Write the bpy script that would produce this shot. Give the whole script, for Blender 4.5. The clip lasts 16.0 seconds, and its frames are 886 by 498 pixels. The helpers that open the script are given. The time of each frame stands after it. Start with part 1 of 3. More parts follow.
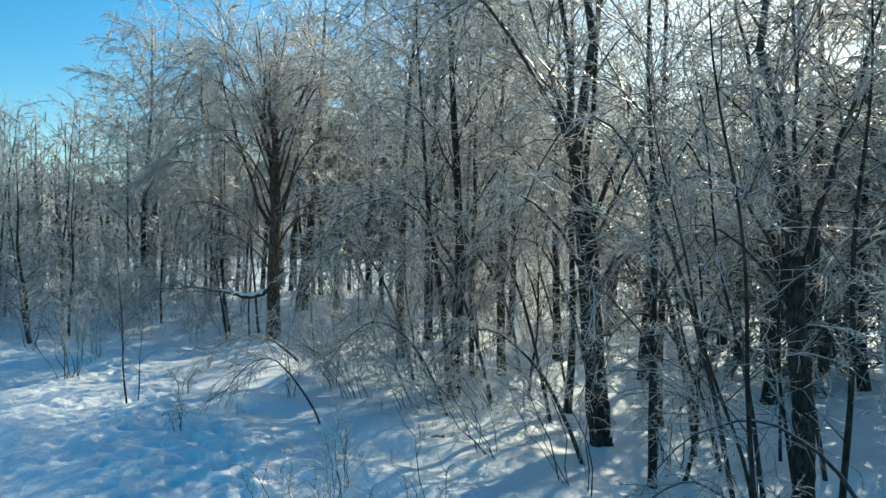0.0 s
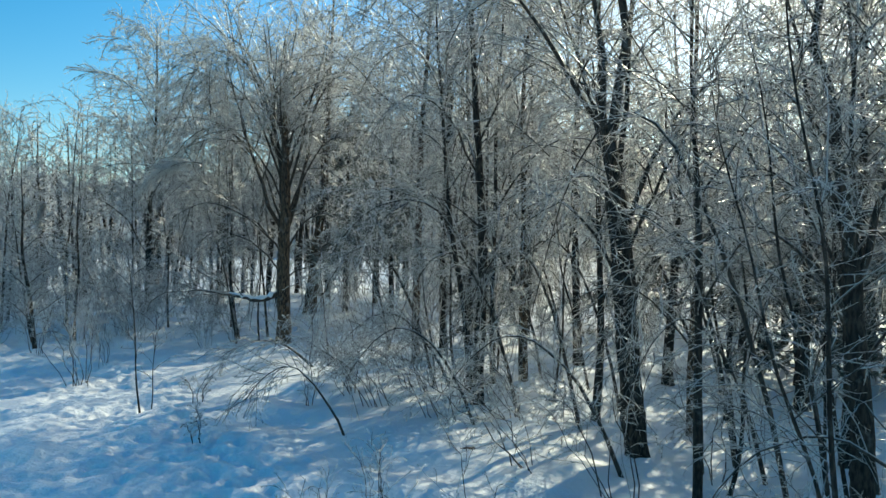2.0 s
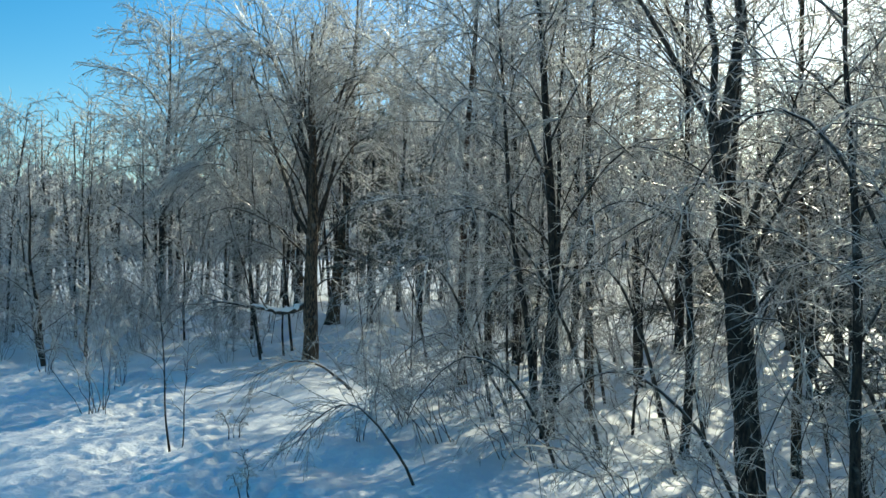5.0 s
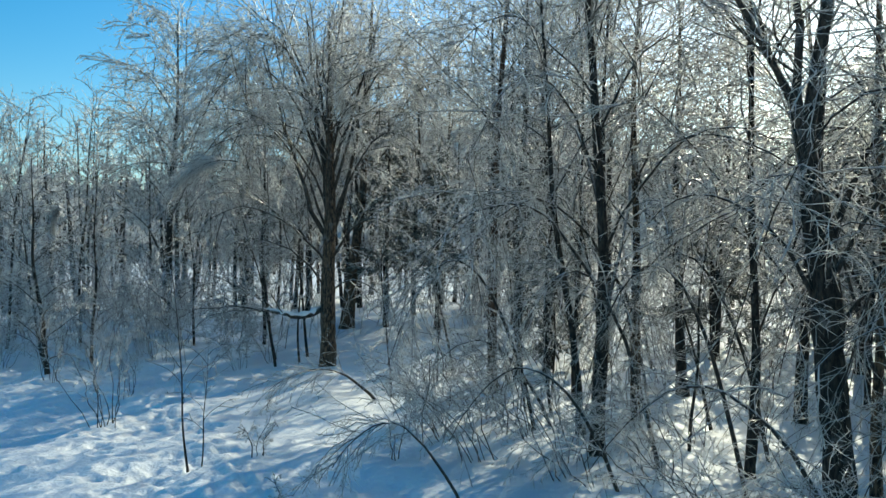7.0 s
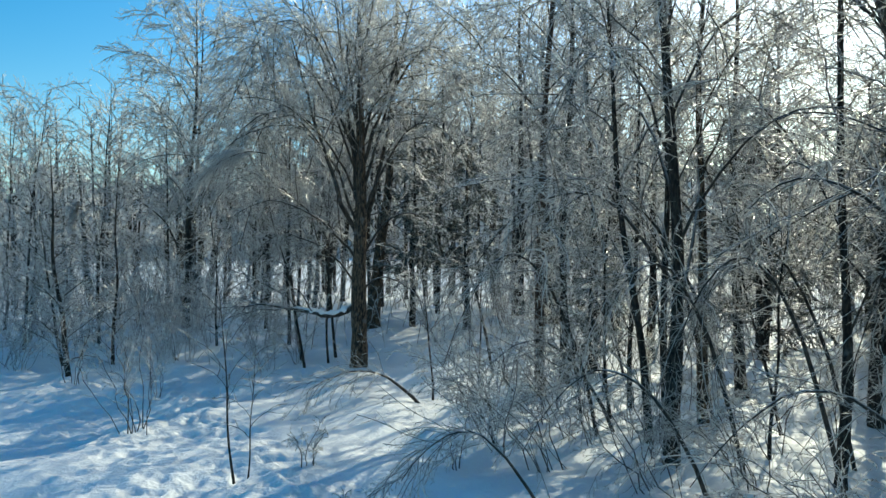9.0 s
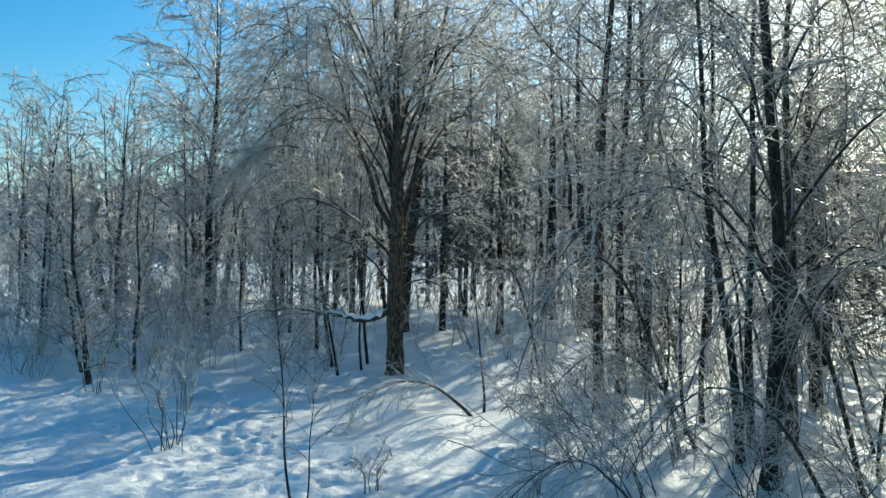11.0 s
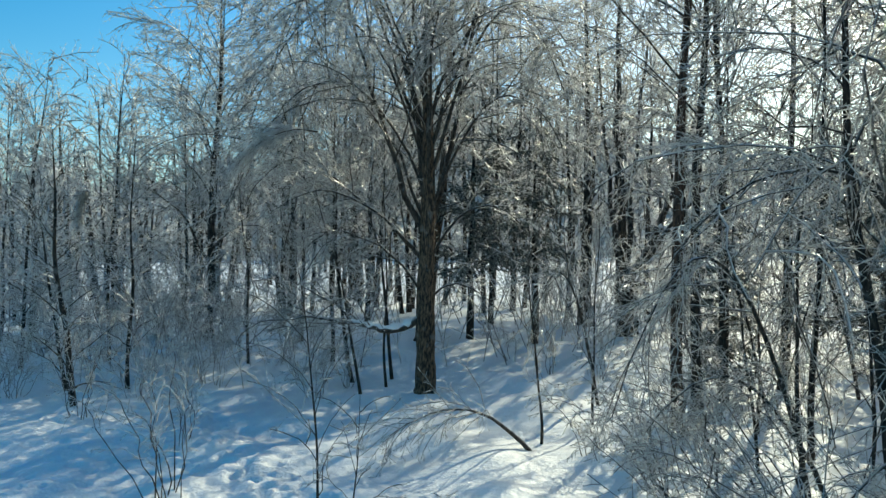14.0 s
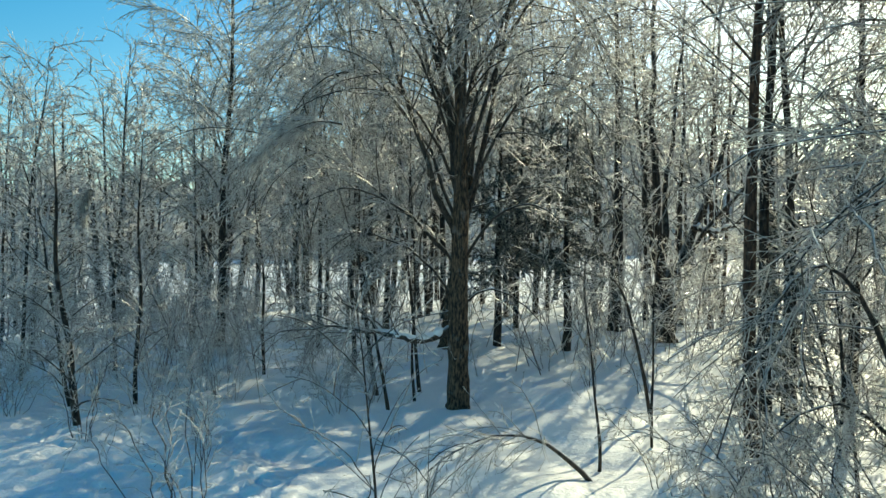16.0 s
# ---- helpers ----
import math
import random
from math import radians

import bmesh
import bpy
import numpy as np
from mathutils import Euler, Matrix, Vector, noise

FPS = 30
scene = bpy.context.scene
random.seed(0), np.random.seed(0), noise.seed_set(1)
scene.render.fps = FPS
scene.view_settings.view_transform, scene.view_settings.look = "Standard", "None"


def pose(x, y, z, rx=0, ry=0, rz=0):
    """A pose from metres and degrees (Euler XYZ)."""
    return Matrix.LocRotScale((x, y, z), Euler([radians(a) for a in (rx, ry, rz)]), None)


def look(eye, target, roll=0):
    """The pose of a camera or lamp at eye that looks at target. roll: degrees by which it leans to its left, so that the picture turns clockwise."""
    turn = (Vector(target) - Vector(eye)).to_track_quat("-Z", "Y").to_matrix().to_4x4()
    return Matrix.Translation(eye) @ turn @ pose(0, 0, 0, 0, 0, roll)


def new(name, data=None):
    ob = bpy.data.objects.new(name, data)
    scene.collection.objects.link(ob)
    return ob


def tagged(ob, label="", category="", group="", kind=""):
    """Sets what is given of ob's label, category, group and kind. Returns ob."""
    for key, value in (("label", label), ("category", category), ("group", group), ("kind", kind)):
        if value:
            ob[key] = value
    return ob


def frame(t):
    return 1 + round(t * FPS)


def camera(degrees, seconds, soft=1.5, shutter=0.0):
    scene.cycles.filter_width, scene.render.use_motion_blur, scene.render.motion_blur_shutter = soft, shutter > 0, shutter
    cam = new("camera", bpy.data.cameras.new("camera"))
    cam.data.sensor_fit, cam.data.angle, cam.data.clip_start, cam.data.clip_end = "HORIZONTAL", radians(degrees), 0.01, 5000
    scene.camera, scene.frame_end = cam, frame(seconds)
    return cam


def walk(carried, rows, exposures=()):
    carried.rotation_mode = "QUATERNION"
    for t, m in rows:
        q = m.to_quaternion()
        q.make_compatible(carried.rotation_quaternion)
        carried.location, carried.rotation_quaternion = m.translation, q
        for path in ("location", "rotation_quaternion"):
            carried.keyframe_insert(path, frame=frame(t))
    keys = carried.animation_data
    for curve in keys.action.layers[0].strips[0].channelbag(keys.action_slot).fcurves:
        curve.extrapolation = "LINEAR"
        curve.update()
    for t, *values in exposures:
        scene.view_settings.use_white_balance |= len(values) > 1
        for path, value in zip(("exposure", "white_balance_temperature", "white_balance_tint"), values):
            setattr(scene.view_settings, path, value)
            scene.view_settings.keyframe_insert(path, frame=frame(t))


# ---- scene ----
cam = camera(63.1, 16.0, soft=1.5)
METRES, EYE, TILT, LEAN, TURN = 10.0, 2.8, 0.0, 0.0, 0.0
ROWS = [
    (0.0, 0.0, 0.0, 0.0, 0.0, 0.0, -0.0),
    (0.5, -0.0063, 0.0042, 0.002, -0.01, 0.0, 0.03),
    (1.0, -0.0172, 0.0103, 0.0058, -0.03, -0.05, 0.1),
    (1.5, -0.0294, 0.0242, 0.0068, -0.05, -0.06, 0.13),
    (2.0, -0.0448, 0.0459, 0.0047, -0.1, 0.01, 0.15),
    (2.5, -0.0628, 0.0718, 0.006, -0.13, 0.01, 0.16),
    (3.0, -0.0802, 0.0977, 0.0102, -0.17, 0.05, 0.08),
    (3.5, -0.0965, 0.1219, 0.0183, -0.19, 0.02, 0.06),
    (4.0, -0.1147, 0.1475, 0.0211, -0.19, 0.03, 0.07),
    (4.5, -0.1349, 0.1739, 0.026, -0.18, -0.04, 0.14),
    (5.0, -0.156, 0.1996, 0.0302, -0.16, -0.03, 0.12),
    (7.5, -0.2303, 0.3197, 0.0267, -0.02, 0.08, 0.33),
    (8.0, -0.2472, 0.3391, 0.0194, 0.07, 0.05, 0.4),
    (8.5, -0.2714, 0.3589, 0.0184, 0.13, 0.05, 0.45),
    (9.0, -0.2989, 0.3805, 0.0186, 0.18, 0.05, 0.4),
    (9.5, -0.3294, 0.4, 0.0181, 0.27, -0.05, 0.45),
    (12.0, -0.414, 0.5577, 0.0186, 0.3, 0.24, 0.18),
    (12.5, -0.4208, 0.5977, 0.0199, 0.31, 0.2, 0.21),
    (13.0, -0.4348, 0.6357, 0.0218, 0.35, 0.16, 0.25),
    (13.5, -0.453, 0.6696, 0.0215, 0.39, 0.11, 0.29),
    (14.0, -0.4703, 0.7003, 0.0198, 0.4, 0.11, 0.28),
    (14.5, -0.4843, 0.7298, 0.0192, 0.48, 0.06, 0.32),
    (15.0, -0.4999, 0.7608, 0.0206, 0.57, 0.03, 0.33),
    (15.5, -0.5152, 0.794, 0.0233, 0.62, 0.04, 0.37),
    (16.0, -0.5294, 0.8197, 0.0289, 0.69, -0.02, 0.43),
]
walk(cam, [(t, pose(0, 0, EYE, TILT, LEAN, TURN) @ pose(METRES * x, METRES * y, METRES * z, 90 + pitch, roll, yaw)) for t, x, y, z, yaw, pitch, roll in ROWS],
     exposures=[(0.0, 0.40, 7830, -7), (5.0, 0.34, 7680, -7), (9.0, 0.36, 7530, -7), (12.5, 0.35, 7620, -6), (14.0, 0.35, 7850, -8), (16.0, 0.45, 8980, -11)])

# ---- light ----
SUN_AZ, SUN_EL = 32.0, 32.5           # degrees to the right of +y, and up
world = bpy.data.worlds.new("winter_sky")
scene.world = world
world.use_nodes = True
wn = world.node_tree
sky = wn.nodes.new("ShaderNodeTexSky")
sky.sky_type = "NISHITA"
sky.sun_disc = False
sky.sun_elevation, sky.sun_rotation = radians(SUN_EL), radians(SUN_AZ)
sky.air_density, sky.dust_density, sky.ozone_density = 1.05, 1.0, 4.0
deeper = wn.nodes.new("ShaderNodeHueSaturation")          # the clear frosty blue of the day
deeper.inputs["Saturation"].default_value = 1.48
wn.links.new(sky.outputs[0], deeper.inputs["Color"])
wn.links.new(deeper.outputs[0], wn.nodes["Background"].inputs[0])
wn.nodes["Background"].inputs[1].default_value = 0.148

sun = new("sun", bpy.data.lights.new("sun", "SUN"))
sun.data.energy, sun.data.angle, sun.data.color = 3.76, radians(0.6), (1.0, 0.97, 0.93)
to_sun = Vector((math.sin(radians(SUN_AZ)) * math.cos(radians(SUN_EL)), math.cos(radians(SUN_AZ)) * math.cos(radians(SUN_EL)), math.sin(radians(SUN_EL))))
sun.matrix_world = look(to_sun * 60, (0, 0, 0))


# ---- materials ----
def material(name):
    m = bpy.data.materials.new(name)
    m.use_nodes = True
    return m, m.node_tree, m.node_tree.nodes["Principled BSDF"]


def noise_node(tree, scale, detail=4.0, stretch=None):
    co = tree.nodes.new("ShaderNodeTexCoord")
    n = tree.nodes.new("ShaderNodeTexNoise")
    n.inputs["Scale"].default_value, n.inputs["Detail"].default_value = scale, detail
    if stretch:
        mp = tree.nodes.new("ShaderNodeMapping")
        mp.inputs["Scale"].default_value = stretch
        tree.links.new(co.outputs["Object"], mp.inputs[0])
        tree.links.new(mp.outputs[0], n.inputs["Vector"])
    else:
        tree.links.new(co.outputs["Object"], n.inputs["Vector"])
    return n


def ramp(tree, source, stops):
    r = tree.nodes.new("ShaderNodeValToRGB")
    while len(r.color_ramp.elements) < len(stops):
        r.color_ramp.elements.new(0.5)
    for e, (p, c) in zip(r.color_ramp.elements, stops):
        e.position, e.color = p, (*c, 1)
    tree.links.new(source, r.inputs[0])
    return r


def bump(tree, source, strength, distance, target, under=None):
    b = tree.nodes.new("ShaderNodeBump")
    b.inputs["Strength"].default_value, b.inputs["Distance"].default_value = strength, distance
    tree.links.new(source, b.inputs["Height"])
    if under:
        tree.links.new(under.outputs[0], b.inputs["Normal"])
    tree.links.new(b.outputs[0], target.inputs["Normal"])
    return b


def snow_material():
    m, t, p = material("snow")
    big = noise_node(t, 0.5, 3)
    fine = noise_node(t, 14.0, 6)
    grain = noise_node(t, 90.0, 3)
    c = ramp(t, big.outputs[0], [(0.3, (0.80, 0.82, 0.85)), (0.7, (0.88, 0.88, 0.88))])
    t.links.new(c.outputs[0], p.inputs["Base Color"])
    p.inputs["Roughness"].default_value = 0.55
    p.inputs["Specular IOR Level"].default_value = 0.35
    clod = noise_node(t, 3.5, 5)
    b0 = bump(t, clod.outputs[0], 0.35, 0.10, p)
    b = bump(t, fine.outputs[0], 0.45, 0.04, p, b0)
    bump(t, grain.outputs[0], 0.2, 0.008, p, b)
    return m


def bark_material(name, dark, pale, rough=0.8):
    m, t, p = material(name)
    ridge = noise_node(t, 9.0, 6, (3.2, 3.2, 0.9))
    patch = noise_node(t, 4.5, 5)
    c = ramp(t, ridge.outputs[0], [(0.40, dark), (0.64, pale)])
    w = ramp(t, patch.outputs[0], [(0.60, (0, 0, 0)), (0.70, (0.45, 0.45, 0.45))])
    mix = t.nodes.new("ShaderNodeMix")
    mix.data_type = "RGBA"
    mix.inputs[7].default_value = (0.24, 0.25, 0.25, 1)      # thin frost in patches
    t.links.new(w.outputs[0], mix.inputs[0])
    t.links.new(c.outputs[0], mix.inputs[6])
    t.links.new(mix.outputs[2], p.inputs["Base Color"])
    p.inputs["Roughness"].default_value = rough
    p.inputs["Specular IOR Level"].default_value = 0.3
    bump(t, ridge.outputs[0], 1.0, 0.06, p)
    return m


def rime(m, low, high, amount):
    """Ice and a dusting of snow along the upper side."""
    t = m.node_tree
    p = t.nodes["Principled BSDF"]
    old = p.inputs["Base Color"].links[0].from_socket
    geo = t.nodes.new("ShaderNodeNewGeometry")
    sep = t.nodes.new("ShaderNodeSeparateXYZ")
    t.links.new(geo.outputs["Normal"], sep.inputs[0])
    mr = t.nodes.new("ShaderNodeMapRange")
    mr.inputs[1].default_value, mr.inputs[2].default_value, mr.inputs[4].default_value = low, high, amount
    t.links.new(sep.outputs[2], mr.inputs[0])
    mix = t.nodes.new("ShaderNodeMix")
    mix.data_type = "RGBA"
    mix.inputs[7].default_value = (0.66, 0.69, 0.72, 1)
    t.links.new(mr.outputs[0], mix.inputs[0])
    t.links.new(old, mix.inputs[6])
    t.links.new(mix.outputs[2], p.inputs["Base Color"])
    return m


def ice_twig_material(name, core, ice, share, rough=0.3, cap=0.75):
    """Thin dark wood in a clear coat of ice, white along its upper side: glossy, and the thick ice lets light through."""
    m, t, p = material(name)
    geo = t.nodes.new("ShaderNodeNewGeometry")
    wood = ramp(t, geo.outputs["Random Per Island"], [(0.0, tuple(0.4 * a for a in core)), (0.5, core), (1.0, tuple(0.6 * a + 0.4 * b for a, b in zip(core, ice)))])
    sep = t.nodes.new("ShaderNodeSeparateXYZ")
    t.links.new(geo.outputs["Normal"], sep.inputs[0])
    upper = t.nodes.new("ShaderNodeMapRange")
    upper.inputs[1].default_value, upper.inputs[2].default_value, upper.inputs[4].default_value = 0.05, 0.6, cap
    t.links.new(sep.outputs[2], upper.inputs[0])
    mix = t.nodes.new("ShaderNodeMix")
    mix.data_type = "RGBA"
    mix.inputs[7].default_value = (*(0.92 * a for a in ice), 1)
    t.links.new(upper.outputs[0], mix.inputs[0])
    t.links.new(wood.outputs[0], mix.inputs[6])
    t.links.new(mix.outputs[2], p.inputs["Base Color"])
    p.inputs["Roughness"].default_value = rough
    p.inputs["IOR"].default_value = 1.31
    p.inputs["Coat Weight"].default_value = 1.0
    p.inputs["Coat Roughness"].default_value = rough
    tr = t.nodes.new("ShaderNodeBsdfTranslucent")
    tr.inputs[0].default_value = (*ice, 1)
    rf = t.nodes.new("ShaderNodeBsdfRefraction")           # the ice throws the low sun on towards the eye
    rf.inputs["Color"].default_value = (*ice, 1)
    rf.inputs["Roughness"].default_value, rf.inputs["IOR"].default_value = 0.45, 1.12
    clear = t.nodes.new("ShaderNodeBsdfTransparent")
    clear.inputs[0].default_value = (*ice, 1)
    ice_share = t.nodes.new("ShaderNodeMapRange")           # each twig carries more or less ice; the strong contrast stands in for glints
    ice_share.inputs[3].default_value, ice_share.inputs[4].default_value = 0.04 * share, share
    ice_share.interpolation_type = "SMOOTHSTEP"
    ice_share.inputs[1].default_value, ice_share.inputs[2].default_value = 0.16, 0.50
    lump = noise_node(t, 30.0, 3)                           # the ice sits in beads and runs, which also paint the speckle of glints
    bead = t.nodes.new("ShaderNodeMath")
    bead.operation = "MULTIPLY_ADD"
    bead.inputs[1].default_value, bead.inputs[2].default_value = 2.6, -1.3
    t.links.new(lump.outputs[0], bead.inputs[0])
    both = t.nodes.new("ShaderNodeMath")
    t.links.new(bead.outputs[0], both.inputs[0])
    t.links.new(geo.outputs["Random Per Island"], both.inputs[1])
    t.links.new(both.outputs[0], ice_share.inputs[0])
    bump(t, lump.outputs[0], 0.8, 0.02, p)
    mx = t.nodes.new("ShaderNodeMixShader")
    mx.inputs[0].default_value = 0.22
    t.links.new(tr.outputs[0], mx.inputs[1])
    t.links.new(rf.outputs[0], mx.inputs[2])
    m2 = t.nodes.new("ShaderNodeMixShader")
    m2.inputs[0].default_value = 0.33
    t.links.new(mx.outputs[0], m2.inputs[1])
    t.links.new(clear.outputs[0], m2.inputs[2])
    m3 = t.nodes.new("ShaderNodeMixShader")
    t.links.new(ice_share.outputs[0], m3.inputs[0])
    t.links.new(p.outputs[0], m3.inputs[1])
    t.links.new(m2.outputs[0], m3.inputs[2])
    t.links.new(m3.outputs[0], t.nodes["Material Output"].inputs[0])
    return m


SNOW = snow_material()
BARK = bark_material("wet_dark_bark", (0.014, 0.011, 0.009), (0.068, 0.052, 0.040))
BARK_PALE = bark_material("grey_brown_bark", (0.020, 0.014, 0.010), (0.19, 0.125, 0.080))
BARK_RED = bark_material("red_brown_bark", (0.030, 0.017, 0.011), (0.13, 0.074, 0.050))
LIMB = rime(bark_material("icy_limb_bark", (0.018, 0.014, 0.011), (0.085, 0.064, 0.048), 0.45), 0.3, 0.85, 0.75)
TWIG = ice_twig_material("ice_coated_twig", (0.165, 0.134, 0.102), (0.99, 0.975, 0.95), 0.98)
BRANCH = ice_twig_material("iced_branch", (0.050, 0.037, 0.027), (0.97, 0.96, 0.93), 0.30, 0.4, 0.7)
# TWIG with paler wood: distance haze put into the colour; hanging boughs share it
TWIG_FAR = ice_twig_material("pale_hazed_twig", (0.28, 0.245, 0.205), (0.99, 0.98, 0.965), 0.98, 0.4)
NEEDLE = ice_twig_material("iced_evergreen_needle", (0.044, 0.046, 0.032), (0.60, 0.61, 0.58), 0.16, 0.5, 0.5)


# ---- meshes ----
def mesh_object(name, parts_of_mesh, parent=None, label="", kind=""):
    """parts_of_mesh: (verts, faces, material) each; joined into one mesh object."""
    vs, fs, idx, mats, base = [], [], [], [], 0
    for v, f, mat in parts_of_mesh:
        if mat not in mats:
            mats.append(mat)
        vs.append(v)
        fs.append(f + base)
        idx.append(np.full(len(f), mats.index(mat), np.int32))
        base += len(v)
    v, idx = np.concatenate(vs), np.concatenate(idx)
    sides = np.concatenate([np.full(len(f), f.shape[1], np.int32) for f in fs])
    loops = np.concatenate([f.ravel() for f in fs]).astype(np.int32)
    me = bpy.data.meshes.new(name)
    me.vertices.add(len(v))
    me.vertices.foreach_set("co", v.astype(np.float32).ravel())
    me.loops.add(len(loops))
    me.loops.foreach_set("vertex_index", loops)
    me.polygons.add(len(sides))
    me.polygons.foreach_set("loop_start", (np.cumsum(sides) - sides).astype(np.int32))
    me.polygons.foreach_set("loop_total", sides)
    me.polygons.foreach_set("material_index", idx)
    me.polygons.foreach_set("use_smooth", np.ones(len(sides), bool))
    for mat in mats:
        me.materials.append(mat)
    me.update(calc_edges=True)
    ob = new(name, me)
    if parent:
        ob.parent = parent
    if label or kind:
        tagged(ob, label, kind=kind)
    return ob


def unit(a):
    return a / np.maximum(np.linalg.norm(a, axis=-1, keepdims=True), 1e-9)


def tubes(P, R, sides):
    """Tapered tubes along N lines of K points: P (N,K,3), R (N,K)."""
    N, K = R.shape
    T = unit(np.gradient(P, axis=1))
    ref = np.where(np.abs(T[:, :1, 2:3]) > 0.9, np.array([1.0, 0, 0]), np.array([0, 0, 1.0]))
    A = unit(np.cross(T, np.broadcast_to(ref, T.shape)))
    B = np.cross(T, A)
    w = np.arange(sides) * 2 * np.pi / sides
    ring = A[:, :, None] * np.cos(w)[:, None] + B[:, :, None] * np.sin(w)[:, None]
    v = P[:, :, None] + ring * R[:, :, None, None]
    n = np.arange(N)[:, None, None] * (K * sides)
    k = np.arange(K - 1)[None, :, None] * sides
    s = np.arange(sides)[None, None, :]
    a, b = n + k + s, n + k + (s + 1) % sides
    f = np.stack([a, b, b + sides, a + sides], -1).reshape(-1, 4)
    return v.reshape(-1, 3), f


def spikes(P, R):
    """The finest sprigs: three-sided, ending in a point; P (N,2,3), R (N,2)."""
    N = len(P)
    T = unit(P[:, 1] - P[:, 0])
    A = unit(np.cross(T, np.where(np.abs(T[:, 2:3]) > 0.9, np.array([1.0, 0, 0]), np.array([0, 0, 1.0]))))
    B = np.cross(T, A)
    w = np.arange(3) * 2 * np.pi / 3
    ring = P[:, :1] + (A[:, None] * np.cos(w)[:, None] + B[:, None] * np.sin(w)[:, None]) * R[:, :1, None]
    v = np.concatenate([ring, P[:, 1:]], 1).reshape(-1, 3)
    n = np.arange(N)[:, None, None] * 4
    return v, (n + np.array([[0, 1, 3], [1, 2, 3], [2, 0, 3]])).reshape(-1, 3)


def rugged(rng, P, R, n, sides):
    """A trunk with ridged bark and a flare of roots at its foot."""
    K = P.shape[1]
    u, q = np.linspace(0, 1, n) ** 1.2 * (K - 1), np.arange(K)
    P = np.stack([np.interp(u, q, P[0, :, a]) for a in range(3)], -1)[None]
    R = np.interp(u, q, R[0])[None]
    v, f = tubes(P, R, sides)
    w = np.arange(sides) * 2 * np.pi / sides
    z = P[0, :, 2:3]
    out = np.zeros((n, sides))
    for lobes, climb, amp in ((2, 0.5, 0.05), (3, 0.8, 0.05), (5, 1.3, 0.05), (7, 0.6, 0.035)):
        ph = rng.uniform(0, 6.28, 2)
        out += amp * np.sin(lobes * w[None] + ph[0] + 1.4 * np.sin(climb * z + ph[1]))
    out += 0.03 * rng.normal(size=out.shape)
    ph = rng.uniform(0, 6.28)
    out += np.exp(-np.maximum(z, 0) / 0.22) * (0.14 + 0.18 * np.sin(4 * w[None] + ph))
    c = np.repeat(P[0], sides, 0)
    return c + (v - c) * (1 + out.reshape(-1, 1)), f


def sprout(rng, P, R, n, s0, s1, length, angle, K, droop, ratio, tip, wob=0.2, up=0.0, floor=0.003, shrink=0.5, flat=0.0, most=9.0):
    """n children on each parent line: length as a share of the parent's, angle in degrees off it, droop along the way."""
    N, Kp = R.shape
    s = s0 + (s1 - s0) * (np.arange(n)[None] + rng.random((N, n))) / n
    f = s * (Kp - 1)
    i = np.minimum(f.astype(int), Kp - 2)
    w = (f - i)[..., None]
    a = np.arange(N)[:, None]
    pos = P[a, i] * (1 - w) + P[a, i + 1] * w
    tan = unit(P[a, i + 1] - P[a, i])
    r = R[a, i] * (1 - w[..., 0]) + R[a, i + 1] * w[..., 0]
    span = np.linalg.norm(np.diff(P, axis=1), axis=-1).sum(1)[:, None]
    L = np.minimum(span * length * (1 - shrink * s), most) * rng.uniform(0.6, 1.25, s.shape)
    v = rng.normal(size=pos.shape)
    v[..., 2] *= 1 - flat
    perp = unit(v - (v * tan).sum(-1, keepdims=True) * tan)
    ang = np.radians(angle) * rng.uniform(0.7, 1.3, s.shape)[..., None]
    d = unit(np.cos(ang) * tan + np.sin(ang) * perp + np.array([0, 0, up]))
    pts = [pos]
    for k in range(1, K):
        d = d + rng.normal(size=d.shape) * wob
        d[..., 2] -= droop * 2.0 * k / K
        d = unit(d)
        pts.append(pts[-1] + d * (L / (K - 1))[..., None])
    C = np.stack(pts, 2).reshape(-1, K, 3)
    r0 = np.maximum(np.minimum(r * ratio, 0.0065 * L), floor).reshape(-1, 1)
    Q = r0 + (np.minimum(r0, tip) - r0) * np.linspace(0, 1, K)[None]
    return C, Q


def bow(a, b, K, rng, lift=0.0, wob=0.03, r0=0.1, r1=0.03):
    """One bent line from a to b, lifted in its middle."""
    a, b = np.array(a, float), np.array(b, float)
    u = np.linspace(0, 1, K)[:, None]
    L = np.linalg.norm(b - a)
    p = a + (b - a) * u + np.array([0, 0, lift]) * (4 * u * (1 - u))
    j = np.cumsum(rng.normal(size=(K, 3)) * wob * L / K ** 0.5, 0)
    j -= j[:1]
    p += j * (1 - 0.7 * u)
    return p[None], (r0 + (r1 - r0) * np.linspace(0, 1, K) ** 0.8)[None]


def ground_z(x, y):
    """Height of the snow."""
    z = 0.020 * np.maximum(0, y - 17) + 0.10 * np.sin(0.35 * x + 0.5) * np.cos(0.28 * y) * np.clip((y + 5) / 15, 0, 1)
    z = z - 0.10 * np.exp(-((x + 9.5 - 0.05 * y) / 3.0) ** 2) * np.clip((26 - y) / 8, 0, 1)
    dip = np.clip((x - 0.3) / 3.0, 0, 1)
    z = z - 0.30 * dip * dip * (3 - 2 * dip) * np.clip((20 - y) / 6, 0, 1)
    return z + 0.25 * np.clip((y - 22.5) / 5, 0, 1)


